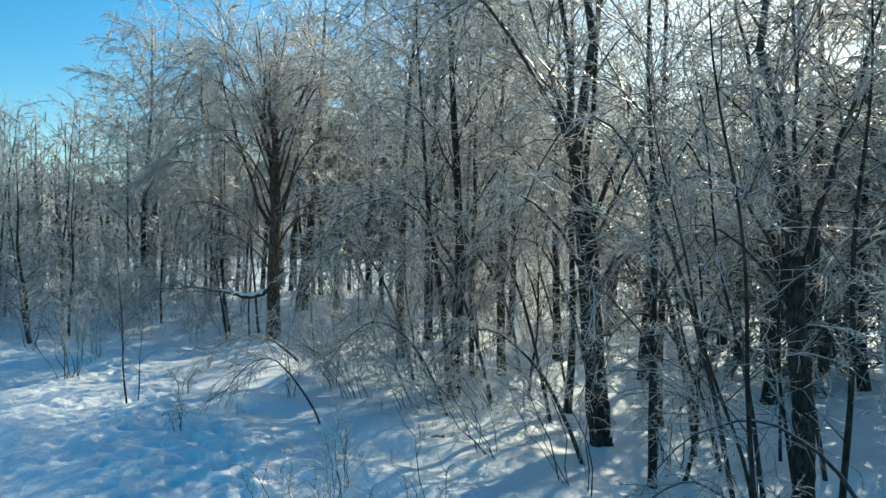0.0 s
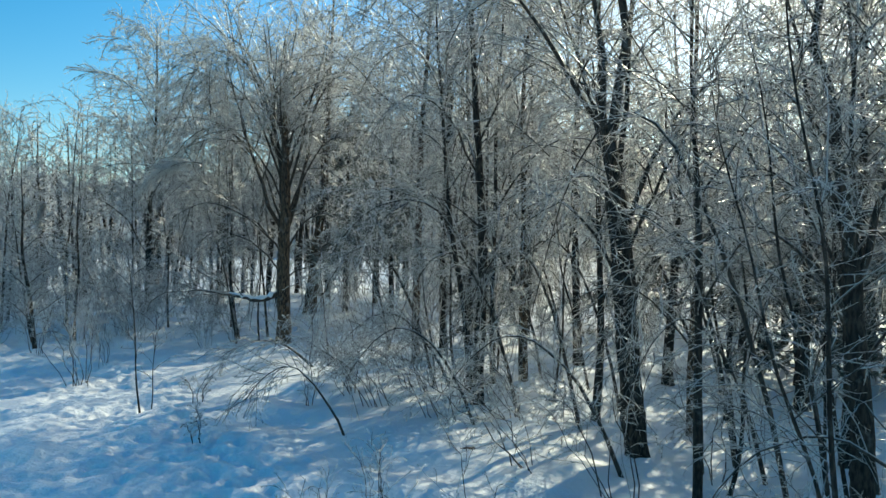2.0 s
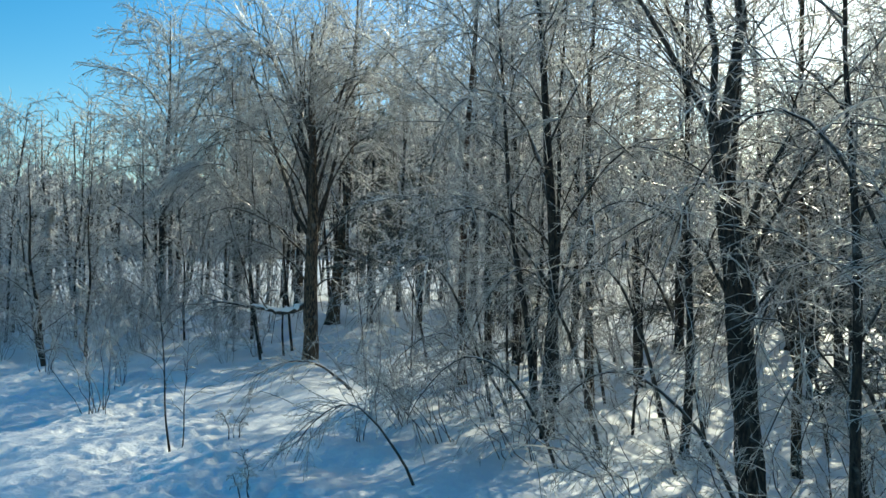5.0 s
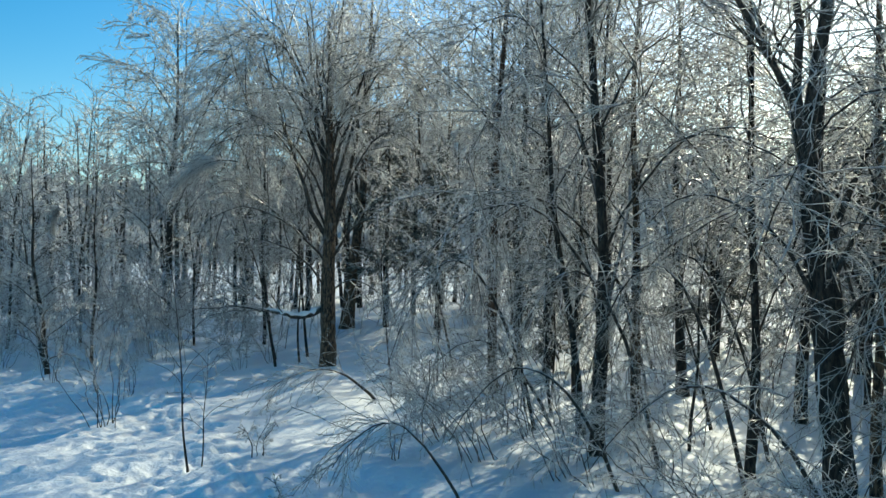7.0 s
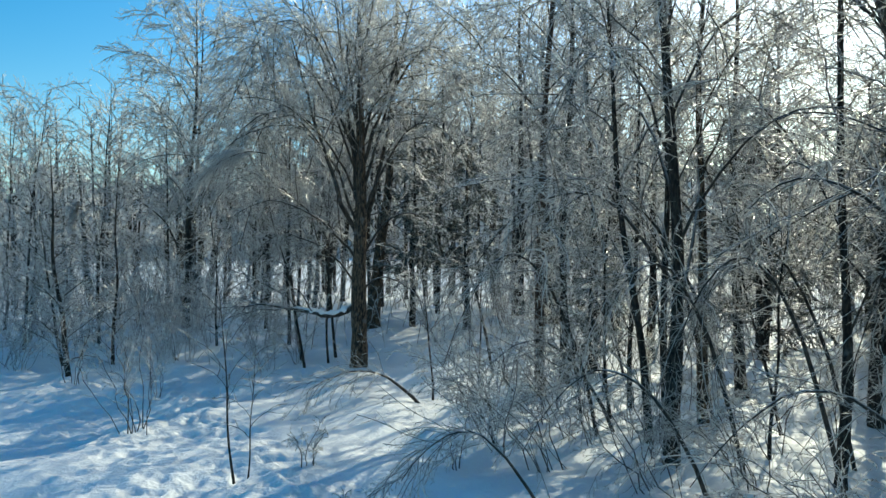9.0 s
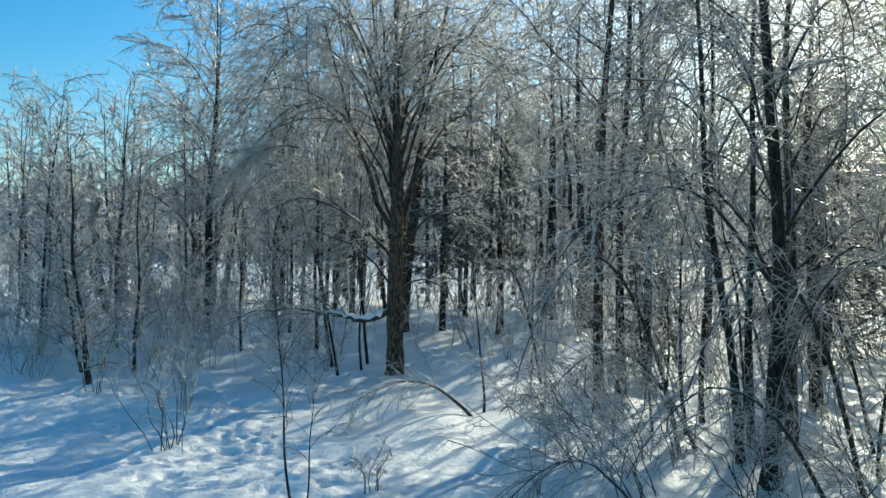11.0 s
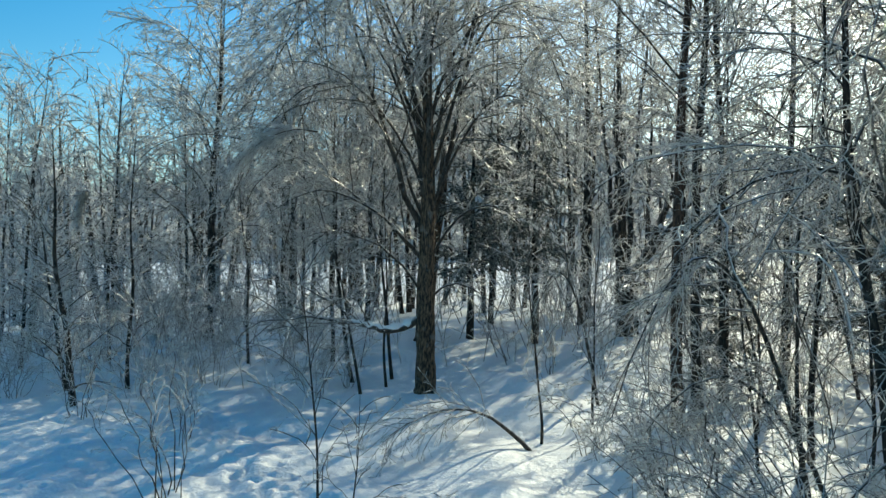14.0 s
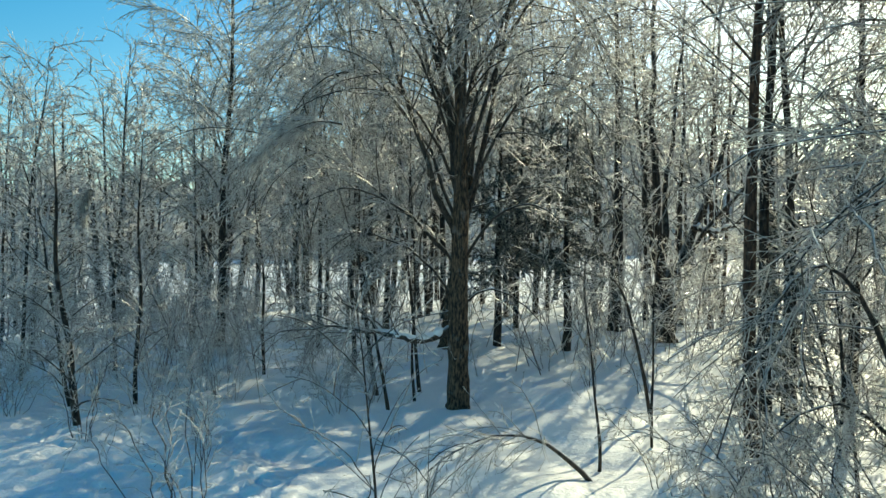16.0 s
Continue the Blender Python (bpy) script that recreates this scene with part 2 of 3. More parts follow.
def snow_ground():
    def steps(lo, mid0, mid1, hi, fine):
        out = list(np.arange(mid0, mid1, fine))
        s, x = fine, mid1
        while x < hi:
            out.append(x)
            s *= 1.16
            x += s
        s, x = fine, mid0
        low = []
        while x > lo:
            s *= 1.16
            x -= s
            low.append(x)
        return np.array(low[::-1] + out)
    xs, ys = steps(-1500, -12.5, 2, 1500, 0.06), steps(-600, 8, 22, 2500, 0.06)
    X, Y = np.meshgrid(xs, ys)
    Z = ground_z(X, np.minimum(Y, 90.0))
    near = np.exp(-np.maximum(0, np.hypot(X + 2, Y - 15) - 18) / 8)
    rng = np.random.default_rng(5)
    for scale, amp in ((2.6, 0.040), (1.1, 0.008), (0.5, 0.004)):
        for _ in range(7):
            th, ph = rng.uniform(0, np.pi), rng.uniform(0, 6.28)
            q = rng.uniform(0.7, 1.4) * 2 * np.pi / scale
            Z += near * amp / 2.2 * np.sin(q * (X * np.cos(th) + Y * np.sin(th)) + ph + 1.5 * np.sin(0.9 * X + 0.7 * Y))
    def press(cx, cy, r, h, rim=0.0):
        m = (np.abs(X - cx) < 3 * r) & (np.abs(Y - cy) < 3 * r)
        d2 = ((X[m] - cx) ** 2 + (Y[m] - cy) ** 2) / r ** 2
        Z[m] += h * np.exp(-d2) + rim * np.exp(-((d2 ** 0.5 - 1.7) ** 2) * 3)
    # hummocks over buried brush and roots
    for _ in range(60):
        press(rng.uniform(-6.5, 3), rng.uniform(10, 22), rng.uniform(0.25, 0.7), rng.uniform(0.04, 0.11))
    # trodden trail along the open side, rough at its edge
    for _ in range(1500):
        cy = rng.uniform(8, 22)
        press(-3.9 - 0.62 * (cy - 9) + rng.normal() * 1.1, cy, rng.uniform(0.06, 0.11), -rng.uniform(0.015, 0.06), 0.008)
    for _ in range(700):
        cy = rng.uniform(8, 21)
        press(-2.6 - 0.60 * (cy - 9) + rng.normal() * 0.28, cy, rng.uniform(0.05, 0.10), rng.uniform(-0.08, 0.035), 0.010)
    v = np.stack([X, Y, Z], -1).reshape(-1, 3)
    ny, nx = X.shape
    i = (np.arange(ny - 1)[:, None] * nx + np.arange(nx - 1)[None]).reshape(-1)
    f = np.stack([i, i + 1, i + 1 + nx, i + nx], -1)
    ob = mesh_object("ground", [(v, f, SNOW)])
    return tagged(ob, "snow-covered woodland ground with blue shadows and trodden trail", "snow ground", kind="structure")


# ---- trees ----
def thing(name, x, y, label, category, group=""):
    ob = new(name)
    ob.location = (x, y, float(ground_z(x, y)) - 0.05)
    return tagged(ob, label, category, group)


def clothe(rng, parent, lines, twig_r, droop, branch=6, twig=7, sprig=5, b_len=0.42, tw_len=0.56, near=False, bare=0.2):
    """Branches, twigs and sprigs on limb lines, as one mesh of ice-coated spray: forward-pointing combs that bend over at their ends."""
    out = []
    for P, R, dens in lines:
        nb = max(2, int(round(branch * dens)))
        P2, R2 = sprout(rng, P, R, nb, bare, 1.0, b_len * 1.1, 50, 7 if near else 6, droop * 0.36, 0.6, twig_r * 1.3, wob=0.16, floor=twig_r * (1.5 if near else 1.9), up=0.14, most=2.3)
        out.append((*tubes(P2, R2, 4 if near else 3), BRANCH))
        if near:
            P3, R3 = sprout(rng, P2, R2, twig + 1, 0.10, 1.0, tw_len, 42, 4, droop * 0.45, 0.6, twig_r * 0.7, wob=0.22, floor=twig_r * 0.95, most=0.9)
            out.append((*tubes(P3, R3, 3), TWIG))
        else:
            P3, R3 = sprout(rng, P2, R2, int(1.5 * twig + 1), 0.06, 1.0, tw_len * 0.85, 42, 2, droop * 0.5, 0.7, twig_r * 0.6, wob=0.2, floor=twig_r * 1.35, most=0.75)
            out.append((*spikes(P3, R3), TWIG))
        if sprig:
            P4, R4 = sprout(rng, P3, R3, int(sprig * 1.05 + 0.5), 0.02, 0.95, 0.36, 50, 2, droop * 0.35, 0.8, twig_r * 0.4, wob=0.12, floor=twig_r * 1.12, most=0.26)
            out.append((*spikes(P4, R4), TWIG))
    return mesh_object("crown", out, parent, "spray of fine ice-coated twigs", "stuff")


def snow_on(parent, P, R, s0, s1, name="snow"):
    """A ridge of snow along the top of a limb."""
    u = np.linspace(s0, s1, 26) * (P.shape[1] - 1)
    q = np.arange(P.shape[1])
    Q = np.stack([np.interp(u, q, P[0, :, a]) for a in range(3)], -1)[None]
    r = np.interp(u, q, R[0])
    S = (r * (1.0 + 0.3 * np.sin(1.3 * np.arange(26)) + np.random.default_rng(2).uniform(-0.2, 0.35, 26)))[None]
    Q[:, :, 2] += 0.75 * r
    S[:, 0] *= 0.3
    S[:, -1] *= 0.2
    return mesh_object(name, [(*tubes(Q, S, 8), SNOW)], parent, "ridge of snow along the limb")


def hardwood(x, y, r, height, lean=(0, 0), limbs=None, seed=1, droop=0.22, bark=None, twig_r=0.006, branch=5, twig=6, sprig=4, near=False,
             label="leafless tree with dark bark, its twigs coated in ice", group="trees of the wood", first=0.3, spread=0.3, nlimb=9, fork=0.95, b_len=0.52, wob=0.05,
             rise=(0.3, 1.1), arching=0.15, top=0.1, snowy=None, plume=None, sway=0.11, side=0, bare=0.2):
    rng = np.random.default_rng(seed)
    bark = bark or BARK
    r = r * 0.86 if r < 0.16 else r
    root = thing("tree", x, y, label, "tree", group)
    K = 18
    u = np.linspace(0, 1, K) ** 1.35
    end = np.array([lean[0], lean[1], height * fork])
    T = u[:, None] * end
    for q in (1.0, 2.3, 4.7):                       # the trunk's own bends
        ph = rng.uniform(0, 6.28, 2)
        T[:, 0] += sway / q * (np.sin(q * 3.1 * u + ph[0]) - np.sin(ph[0])) * min(1.0, height / 8)
        T[:, 1] += sway / q * (np.sin(q * 3.1 * u + ph[1]) - np.sin(ph[1])) * min(1.0, height / 8)
    TR = r * (1 + (top - 1) * u ** 0.9) * (1 + 0.05 * rng.normal(size=K))
    TR[0] = r * 1.12
    T, TR = T[None], TR[None]
    mesh_object("trunk", [((*rugged(rng, T, TR, 44, 14), bark) if r > 0.075 and y < 32 else (*tubes(T, TR, 9), bark))], root)
    lines = [(T[:, 8:], TR[:, 8:], max(1.0, height / 3.5))] if fork > 0.5 else []
    if limbs is None:
        limbs = []
        a = rng.uniform(0, 6.28)
        for j in range(nlimb):
            s = first + (0.95 - first) * j / nlimb
            a += 2.4 + rng.normal() * 0.3
            L = height * spread * (1.15 - 0.6 * s) * rng.uniform(0.75, 1.25)
            limbs.append((s, L * math.cos(a), L * math.sin(a), L * (rng.uniform(*rise)), arching * L, rng.uniform(0.25, 0.42)))
    for s, dx, dy, dz, lift, rr in limbs:
        z = s * height * fork
        i = int(np.clip(np.searchsorted(T[0, :, 2], z) - 1, 0, K - 2))
        f = np.clip((z - T[0, i, 2]) / (T[0, i + 1, 2] - T[0, i, 2]), 0, 1)
        p = T[0, i] + (T[0, i + 1] - T[0, i]) * f
        r0 = max(TR[0, i] * rr, 0.0045)
        P, R = bow(p, p + np.array([dx, dy, dz]), 11, rng, lift, wob, r0, max(0.0035, r0 * 0.2))
        limb = mesh_object("limb", [(*tubes(P, R, 7 if y < 24 else 5), LIMB)], root)
        L = np.linalg.norm([dx, dy, dz]) + 1.2 * abs(lift)
        lines.append((P, R, min(2.6, max(0.6, L / 2.5))))
        if side and (dz > 1.0 or lift > 2.0) and r0 > 0.026:
            PS, RS = sprout(rng, P, R, side, 0.12, 0.9, 0.5, 58, 9, 0.13, 0.55, 0.007, wob=0.10, up=0.25, floor=0.014, shrink=0.45)
            for k in range(len(PS)):
                mesh_object("side_limb", [(*tubes(PS[k:k + 1], RS[k:k + 1], 6), LIMB)], limb)
            lines.append((PS, RS, 0.75))
    if snowy:
        P, R = bow(snowy[0], snowy[1], 16, rng, -0.14, 0.09, snowy[2], snowy[2] * 0.22)
        broken = mesh_object("broken_limb", [(*tubes(P, R, 8), LIMB)], root, "broken limb hanging level, covered in snow")
        PB, RB = sprout(rng, P, R, 9, 0.35, 1.0, 0.95, 34, 9, 0.05, 0.55, 0.006, wob=0.16, floor=0.016, up=0.12, shrink=0.3)
        for k in range(len(PB)):
            mesh_object("broken_branch", [(*tubes(PB[k:k + 1], RB[k:k + 1], 6), LIMB)], broken)
        snow_on(broken, P, R, 0.05, 0.62)
        lines.append((PB, RB, 0.6))
        lines.append((P, R * 0.6, 1.0))
    if plume:
        P, R = bow(plume[0], plume[1], 9, rng, 0.30, 0.02, 0.022, 0.008)
        P2, R2 = sprout(rng, P, R, 110, 0.1, 0.9, 0.42, 20, 6, 0.13, 0.6, twig_r, wob=0.07, floor=twig_r, shrink=0.3)
        P3, R3 = sprout(rng, P2, R2, 7, 0.15, 1.0, 0.4, 24, 3, 0.13, 0.8, twig_r * 0.8, wob=0.08, floor=twig_r * 0.8)
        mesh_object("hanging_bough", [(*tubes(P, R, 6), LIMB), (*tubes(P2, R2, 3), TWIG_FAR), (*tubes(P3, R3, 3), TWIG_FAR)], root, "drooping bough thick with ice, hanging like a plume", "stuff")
    clothe(rng, root, lines, twig_r, droop, branch=branch, twig=twig, sprig=sprig, b_len=b_len, near=near, bare=bare)
    return root


def shrub(x, y, height, n, seed, lean=(0, 0), droop=0.1, spread=0.5, twig_r=0.005, twigs=9, sprig=4, r=0.010, coat=None,
          label="leafless shrub of thin ice-coated stems in the snow", group="shrubs"):
    rng = np.random.default_rng(seed)
    root = thing("shrub", x, y, label, "shrub", group)
    out = []
    for j in range(n):
        a = rng.uniform(0, 6.28)
        h = height * rng.uniform(0.5, 1.0)
        b = rng.uniform(0.02, 0.16) * height
        q = rng.uniform(0.35, 1.2) * spread
        e = (lean[0] * h / height + q * h * math.cos(a), lean[1] + q * h * math.sin(a), h)
        P, R = bow((b * math.cos(a), b * math.sin(a), 0), e, 10, rng, rng.uniform(0.08, 0.30) * h, 0.13, r * rng.uniform(0.6, 1.1), twig_r * 0.8)
        mesh_object("stem", [(*tubes(P, R, 5), coat or LIMB)], root)
        P1, R1 = sprout(rng, P, R, 4, 0.25, 0.9, 0.5, 44, 6, droop * 0.9, 0.65, twig_r, floor=twig_r * 1.1, wob=0.14)
        out.append((*tubes(P1, R1, 3), TWIG))
        for Pa, Ra in ((P, R), (P1, R1)):
            P2, R2 = sprout(rng, Pa, Ra, twigs if Pa is P else max(3, twigs // 2), 0.2, 1.0, 0.34, 45, 4, droop, 0.6, twig_r * 0.8, floor=twig_r * 0.9, wob=0.2)
            out.append((*tubes(P2, R2, 3), TWIG))
            if sprig:
                P3, R3 = sprout(rng, P2, R2, int(sprig * 1.7), 0.1, 0.98, 0.38, 50, 2, droop, 0.8, twig_r * 0.7, floor=twig_r, most=0.22)
                out.append((*spikes(P3, R3), TWIG))
    mesh_object("spray", out, root, "fine ice-coated twigs", "stuff")
    return root


def arch(x, y, reach, rise, seed, r=0.03, twig_r=0.005, n=12, hang=0.35, label="sapling bent to the snow by the ice, with hanging twigs"):
    """A sapling bowed over by the ice; reach (dx, dy), rise: the height of the bow."""
    rng = np.random.default_rng(seed)
    root = thing("bent_sapling", x, y, label, "sapling", "bent saplings")
    K = 14
    u = np.linspace(0, 1, K)
    P = np.stack([reach[0] * u, reach[1] * u, rise * np.sin(np.pi * np.minimum(1, u * 0.88)) ** 0.8 * 1.0], -1)
    P += np.cumsum(rng.normal(size=(K, 3)) * 0.012, 0)
    R = r + (twig_r - r) * u ** 0.8
    P, R = P[None], R[None]
    mesh_object("stem", [(*tubes(P, R, 7), LIMB)], root, "")
    P2, R2 = sprout(rng, P, R, n, 0.3, 1.0, hang, 42, 6, 0.10, 0.5, twig_r, floor=twig_r * 1.2, shrink=0.3, wob=0.14)
    P3, R3 = sprout(rng, P2, R2, 8, 0.1, 1.0, 0.32, 45, 3, 0.12, 0.7, twig_r * 0.6, floor=twig_r * 0.8, wob=0.2, most=0.5)
    P4, R4 = sprout(rng, P3, R3, 3, 0.1, 1.0, 0.5, 50, 2, 0.06, 0.8, twig_r * 0.5, floor=twig_r * 0.7, most=0.2)
    mesh_object("spray", [(*tubes(P2, R2, 3), BRANCH), (*tubes(P3, R3, 3), TWIG), (*spikes(P4, R4), TWIG)], root, "hanging ice-coated twigs", "stuff")
    return root


def evergreen(x, y, r, height, width, seed, low=0.05, label="dark evergreen tree with drooping boughs glazed in ice"):
    rng = np.random.default_rng(seed)
    root = thing("evergreen", x, y, label, "evergreen tree", "evergreens")
    T, TR = bow((0, 0, 0), (0.1, 0, height), 12, rng, 0, 0.02, r, 0.02)
    mesh_object("trunk", [(*tubes(T, TR, 10), BARK)], root, "")
    P2, R2 = sprout(rng, T, TR, 60, low, 0.99, 0.9 * width / height, 68, 7, 0.15, 0.3, 0.006, wob=0.08, shrink=0.70, floor=0.010)
    P3, R3 = sprout(rng, P2, R2, 12, 0.12, 1.0, 0.42, 42, 3, 0.15, 0.6, 0.005, wob=0.12, flat=0.4, floor=0.008)
    P4, R4 = sprout(rng, P3, R3, 13, 0.05, 1.0, 0.40, 42, 2, 0.12, 0.9, 0.006, wob=0.12, floor=0.014)
    mesh_object("foliage", [(*tubes(P2, R2, 3), BARK), (*tubes(P3, R3, 3), NEEDLE), (*spikes(P4, R4 * 1.6), NEEDLE)], root, "dense dark green needles with ice", "stuff")
    return root


def far_wood(name, spots, seed, h0, h1, twig_r, label, nb=7, nt=5, ns=2):
    """Woods too far off to count: trunks and spray joined."""
    rng = np.random.default_rng(seed)
    Ps, Rs = [], []
    for x, y in spots:
        h = rng.uniform(h0, h1) + (2.0 if -0.3 * y < x < 0.3 * y else -1.0)
        P, R = bow((x, y, float(ground_z(x, min(y, 90))) - 0.1), (x + rng.normal() * 0.5, y + rng.normal() * 0.5, h), 8, rng, 0, 0.02, rng.uniform(0.06, 0.17), 0.02)
        Ps.append(P[0])
        Rs.append(R[0])
    P, R = np.array(Ps), np.array(Rs)
    P2, R2 = sprout(rng, P, R, nb, 0.25, 0.97, 0.34, 45, 4, 0.06, 0.45, twig_r, up=0.25, floor=twig_r * 1.3)
    P3, R3 = sprout(rng, P2, R2, nt, 0.15, 1.0, 0.55, 45, 3, 0.16, 0.6, twig_r, floor=twig_r)
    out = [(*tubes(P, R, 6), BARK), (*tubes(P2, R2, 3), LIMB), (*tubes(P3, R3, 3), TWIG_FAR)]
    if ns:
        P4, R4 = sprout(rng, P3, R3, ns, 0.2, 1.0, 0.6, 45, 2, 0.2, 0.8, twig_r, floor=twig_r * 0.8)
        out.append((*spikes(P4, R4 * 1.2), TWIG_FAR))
    ob = mesh_object(name, out)
    return tagged(ob, label, "woods", kind="stuff")


def brush(name, spots, seed, h0, h1, twig_r, label):
    """Low undergrowth far in: thin stems and spray joined."""
    rng = np.random.default_rng(seed)
    Ps, Rs = [], []
    for x, y in spots:
        h, a = rng.uniform(h0, h1), rng.uniform(0, 6.28)
        z = float(ground_z(x, min(y, 90)))
        P, R = bow((x, y, z - 0.1), (x + 0.4 * h * math.cos(a), y + 0.4 * h * math.sin(a), z + h), 5, rng, 0.1 * h, 0.08, twig_r * 1.3, twig_r)
        Ps.append(P[0])
        Rs.append(R[0])
    P, R = np.array(Ps), np.array(Rs)
    P2, R2 = sprout(rng, P, R, 7, 0.1, 1.0, 0.45, 45, 3, 0.12, 0.7, twig_r, floor=twig_r * 0.9)
    P3, R3 = sprout(rng, P2, R2, 4, 0.15, 1.0, 0.55, 45, 2, 0.15, 0.8, twig_r * 0.8, floor=twig_r * 0.8)
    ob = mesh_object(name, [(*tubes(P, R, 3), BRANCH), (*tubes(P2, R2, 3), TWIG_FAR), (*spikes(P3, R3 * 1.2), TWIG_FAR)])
    return tagged(ob, label, "undergrowth", kind="stuff")


def far_hillside():
    """An added wooded rise that closes the view, far behind the trees; its colour carries the haze."""
    rng = np.random.default_rng(9)
    n = 900
    a = np.linspace(radians(-75), radians(80), n)
    d = 115 + 6 * np.sin(5 * a)
    top = 11 + 3.0 * np.clip((a + 0.30) / 0.6, 0, 1) + 9.0 * np.exp(-((a - 0.02) / 0.24) ** 4) + np.convolve(rng.normal(size=n), np.ones(9) / 9, "same") * 2.0 + rng.random(n) * 2.6
    rows = []
    for k, u in enumerate(np.linspace(0, 1, 7)):
        j = rng.normal(size=n) * 0.8
        rows.append(np.stack([(d + j - 3 * (1 - u)) * np.sin(a), (d + j - 3 * (1 - u)) * np.cos(a), -1 + (top + 1) * u], -1))
    v = np.concatenate(rows)
    i = (np.arange(6)[:, None] * n + np.arange(n - 1)[None]).reshape(-1)
    f = np.stack([i, i + 1, i + 1 + n, i + n], -1)
    ob = mesh_object("backdrop", [(v, f, HAZE)])
    return tagged(ob, "added distant wooded rise, pale grey with ice and painted haze", "woods", kind="structure")


def haze_material():
    m, t, p = material("hazed_iced_wood")
    fine = noise_node(t, 2.2, 8, (1.0, 1.0, 0.35))
    # pale greys: the haze of distance is put into the colour
    c = ramp(t, fine.outputs[0], [(0.35, (0.38, 0.37, 0.36)), (0.65, (0.85, 0.85, 0.86))])
    t.links.new(c.outputs[0], p.inputs["Base Color"])
    p.inputs["Roughness"].default_value = 0.8
    bump(t, fine.outputs[0], 1.0, 0.8, p)
    return m


HAZE = haze_material()

def bark_piece(x, y, size, turn, seed):
    """A curled piece of fallen bark on the snow."""
    rng = np.random.default_rng(seed)
    n, m = 9, 6
    u, w = np.meshgrid(np.linspace(-1, 1, n), np.linspace(0.15, 2.9, m))
    ragged = 1 + 0.12 * rng.normal(size=u.shape)
    top = np.stack([u * size * 0.5 * ragged, np.cos(w) * size * 0.22, np.sin(w) * size * 0.16 * ragged], -1).reshape(-1, 3)
    inner = top * np.array([0.97, 0.86, 0.80])
    v = np.concatenate([top, inner])
    k = n * m
    i = (np.arange(m - 1)[:, None] * n + np.arange(n - 1)[None]).reshape(-1)
    f = np.concatenate([np.stack([i, i + 1, i + 1 + n, i + n], -1), np.stack([i + n, i + 1 + n, i + 1, i], -1) + np.array([k, k, k, k])])
    b = np.arange(n - 1)
    e = (m - 1) * n
    c = np.arange(m - 1) * n
    rim = [np.stack([b + 1, b, b + k, b + 1 + k], -1), np.stack([b + e, b + 1 + e, b + 1 + e + k, b + e + k], -1),
           np.stack([c, c + n, c + n + k, c + k], -1), np.stack([c + n + n - 1, c + n - 1, c + n - 1 + k, c + n + n - 1 + k], -1)]
    ob = mesh_object("bark_piece", [(v, np.concatenate([f] + rim), BARK_RED)])
    ob.matrix_world = pose(x, y, float(ground_z(x, y)) + 0.01, 0, 0, turn)
    return tagged(ob, "curled piece of red-brown bark lying on the snow", "bark")


# ---- the place ----
snow_ground()

# the large spreading tree by the clearing
hardwood(-5.2, 22.04, 0.235, 11.5, (0.15, 0.1), seed=11, bark=BARK_PALE, label="large spreading leafless tree weeping under a coat of ice", group="", fork=0.80, top=0.16, limbs=[
    (0.33, -1.5, -0.2, 5.4, 0.0, 0.46), (0.36, 1.25, 0.3, 5.8, -0.2, 0.50), (0.42, -0.75, 0.3, 5.8, 0.0, 0.46), (0.45, 0.55, -0.4, 5.6, 0.0, 0.42), (0.52, -1.6, 0.5, 4.4, 0.2, 0.40), (0.55, 1.3, -0.3, 4.2, 0.2, 0.38), (0.62, -0.5, -0.6, 3.9, 0.0, 0.40),
    (0.38, -3.4, 0.3, 1.8, 2.0, 0.26), (0.50, -4.0, 0.2, 0.6, 3.2, 0.26), (0.55, -3.0, 0.9, 1.2, 3.0, 0.28), (0.58, -2.6, -1.0, 2.0, 2.4, 0.28), (0.44, -4.2, -0.4, -0.3, 2.6, 0.24), (0.66, -3.2, 0.0, 0.6, 2.8, 0.32),
    (0.31, -3.6, 0.5, 2.4, 0.4, 0.24), (0.29, -3.0, -0.9, 1.2, 1.0, 0.20), (0.22, -2.4, -0.5, 1.3, 0.6, 0.18),
    (0.48, 2.8, -0.3, 1.8, 2.6, 0.30), (0.40, 2.6, -0.8, 1.4, 1.7, 0.26), (0.60, 3.0, 0.3, 0.8, 2.2, 0.32), (0.30, 2.0, -0.8, 0.6, 0.9, 0.20), (0.21, 1.6, 0.2, -0.3, 0.5, 0.16), (0.45, 0.3, -2.4, 2.0, 2.0, 0.26)], side=6, bare=0.32,
    droop=0.26, branch=6, twig=7, sprig=5, twig_r=0.0055, wob=0.05, sway=0.05, snowy=((-0.1, 0, 1.65), (-2.4, -0.6, 1.7), 0.085),
    plume=((-2.0, -1.2, 5.35), (-3.5, -1.8, 4.55)))

# trunks of the wood: x, y, radius, height, lean x, label, options
DARK = "tall leafless tree with dark wet bark, its twigs coated in ice"
SLIM = "slim leafless tree with ice-coated twigs"
hardwood(-5.4, 27.5, 0.22, 12.5, (0.9, 0), seed=101, bark=BARK_PALE, label=DARK, twig_r=0.008)
hardwood(0.22, 14.15, 0.135, 11.5, (-0.1, 0.3), seed=102, label=DARK, first=0.17, nlimb=14, spread=0.28, droop=0.32, rise=(-0.25, 0.7), arching=0.42, branch=6)
hardwood(0.1, 14.8, 0.085, 9.5, (-0.5, 0.2), seed=103, label=SLIM, first=0.2, nlimb=9, droop=0.3, rise=(-0.2, 0.8), arching=0.35)
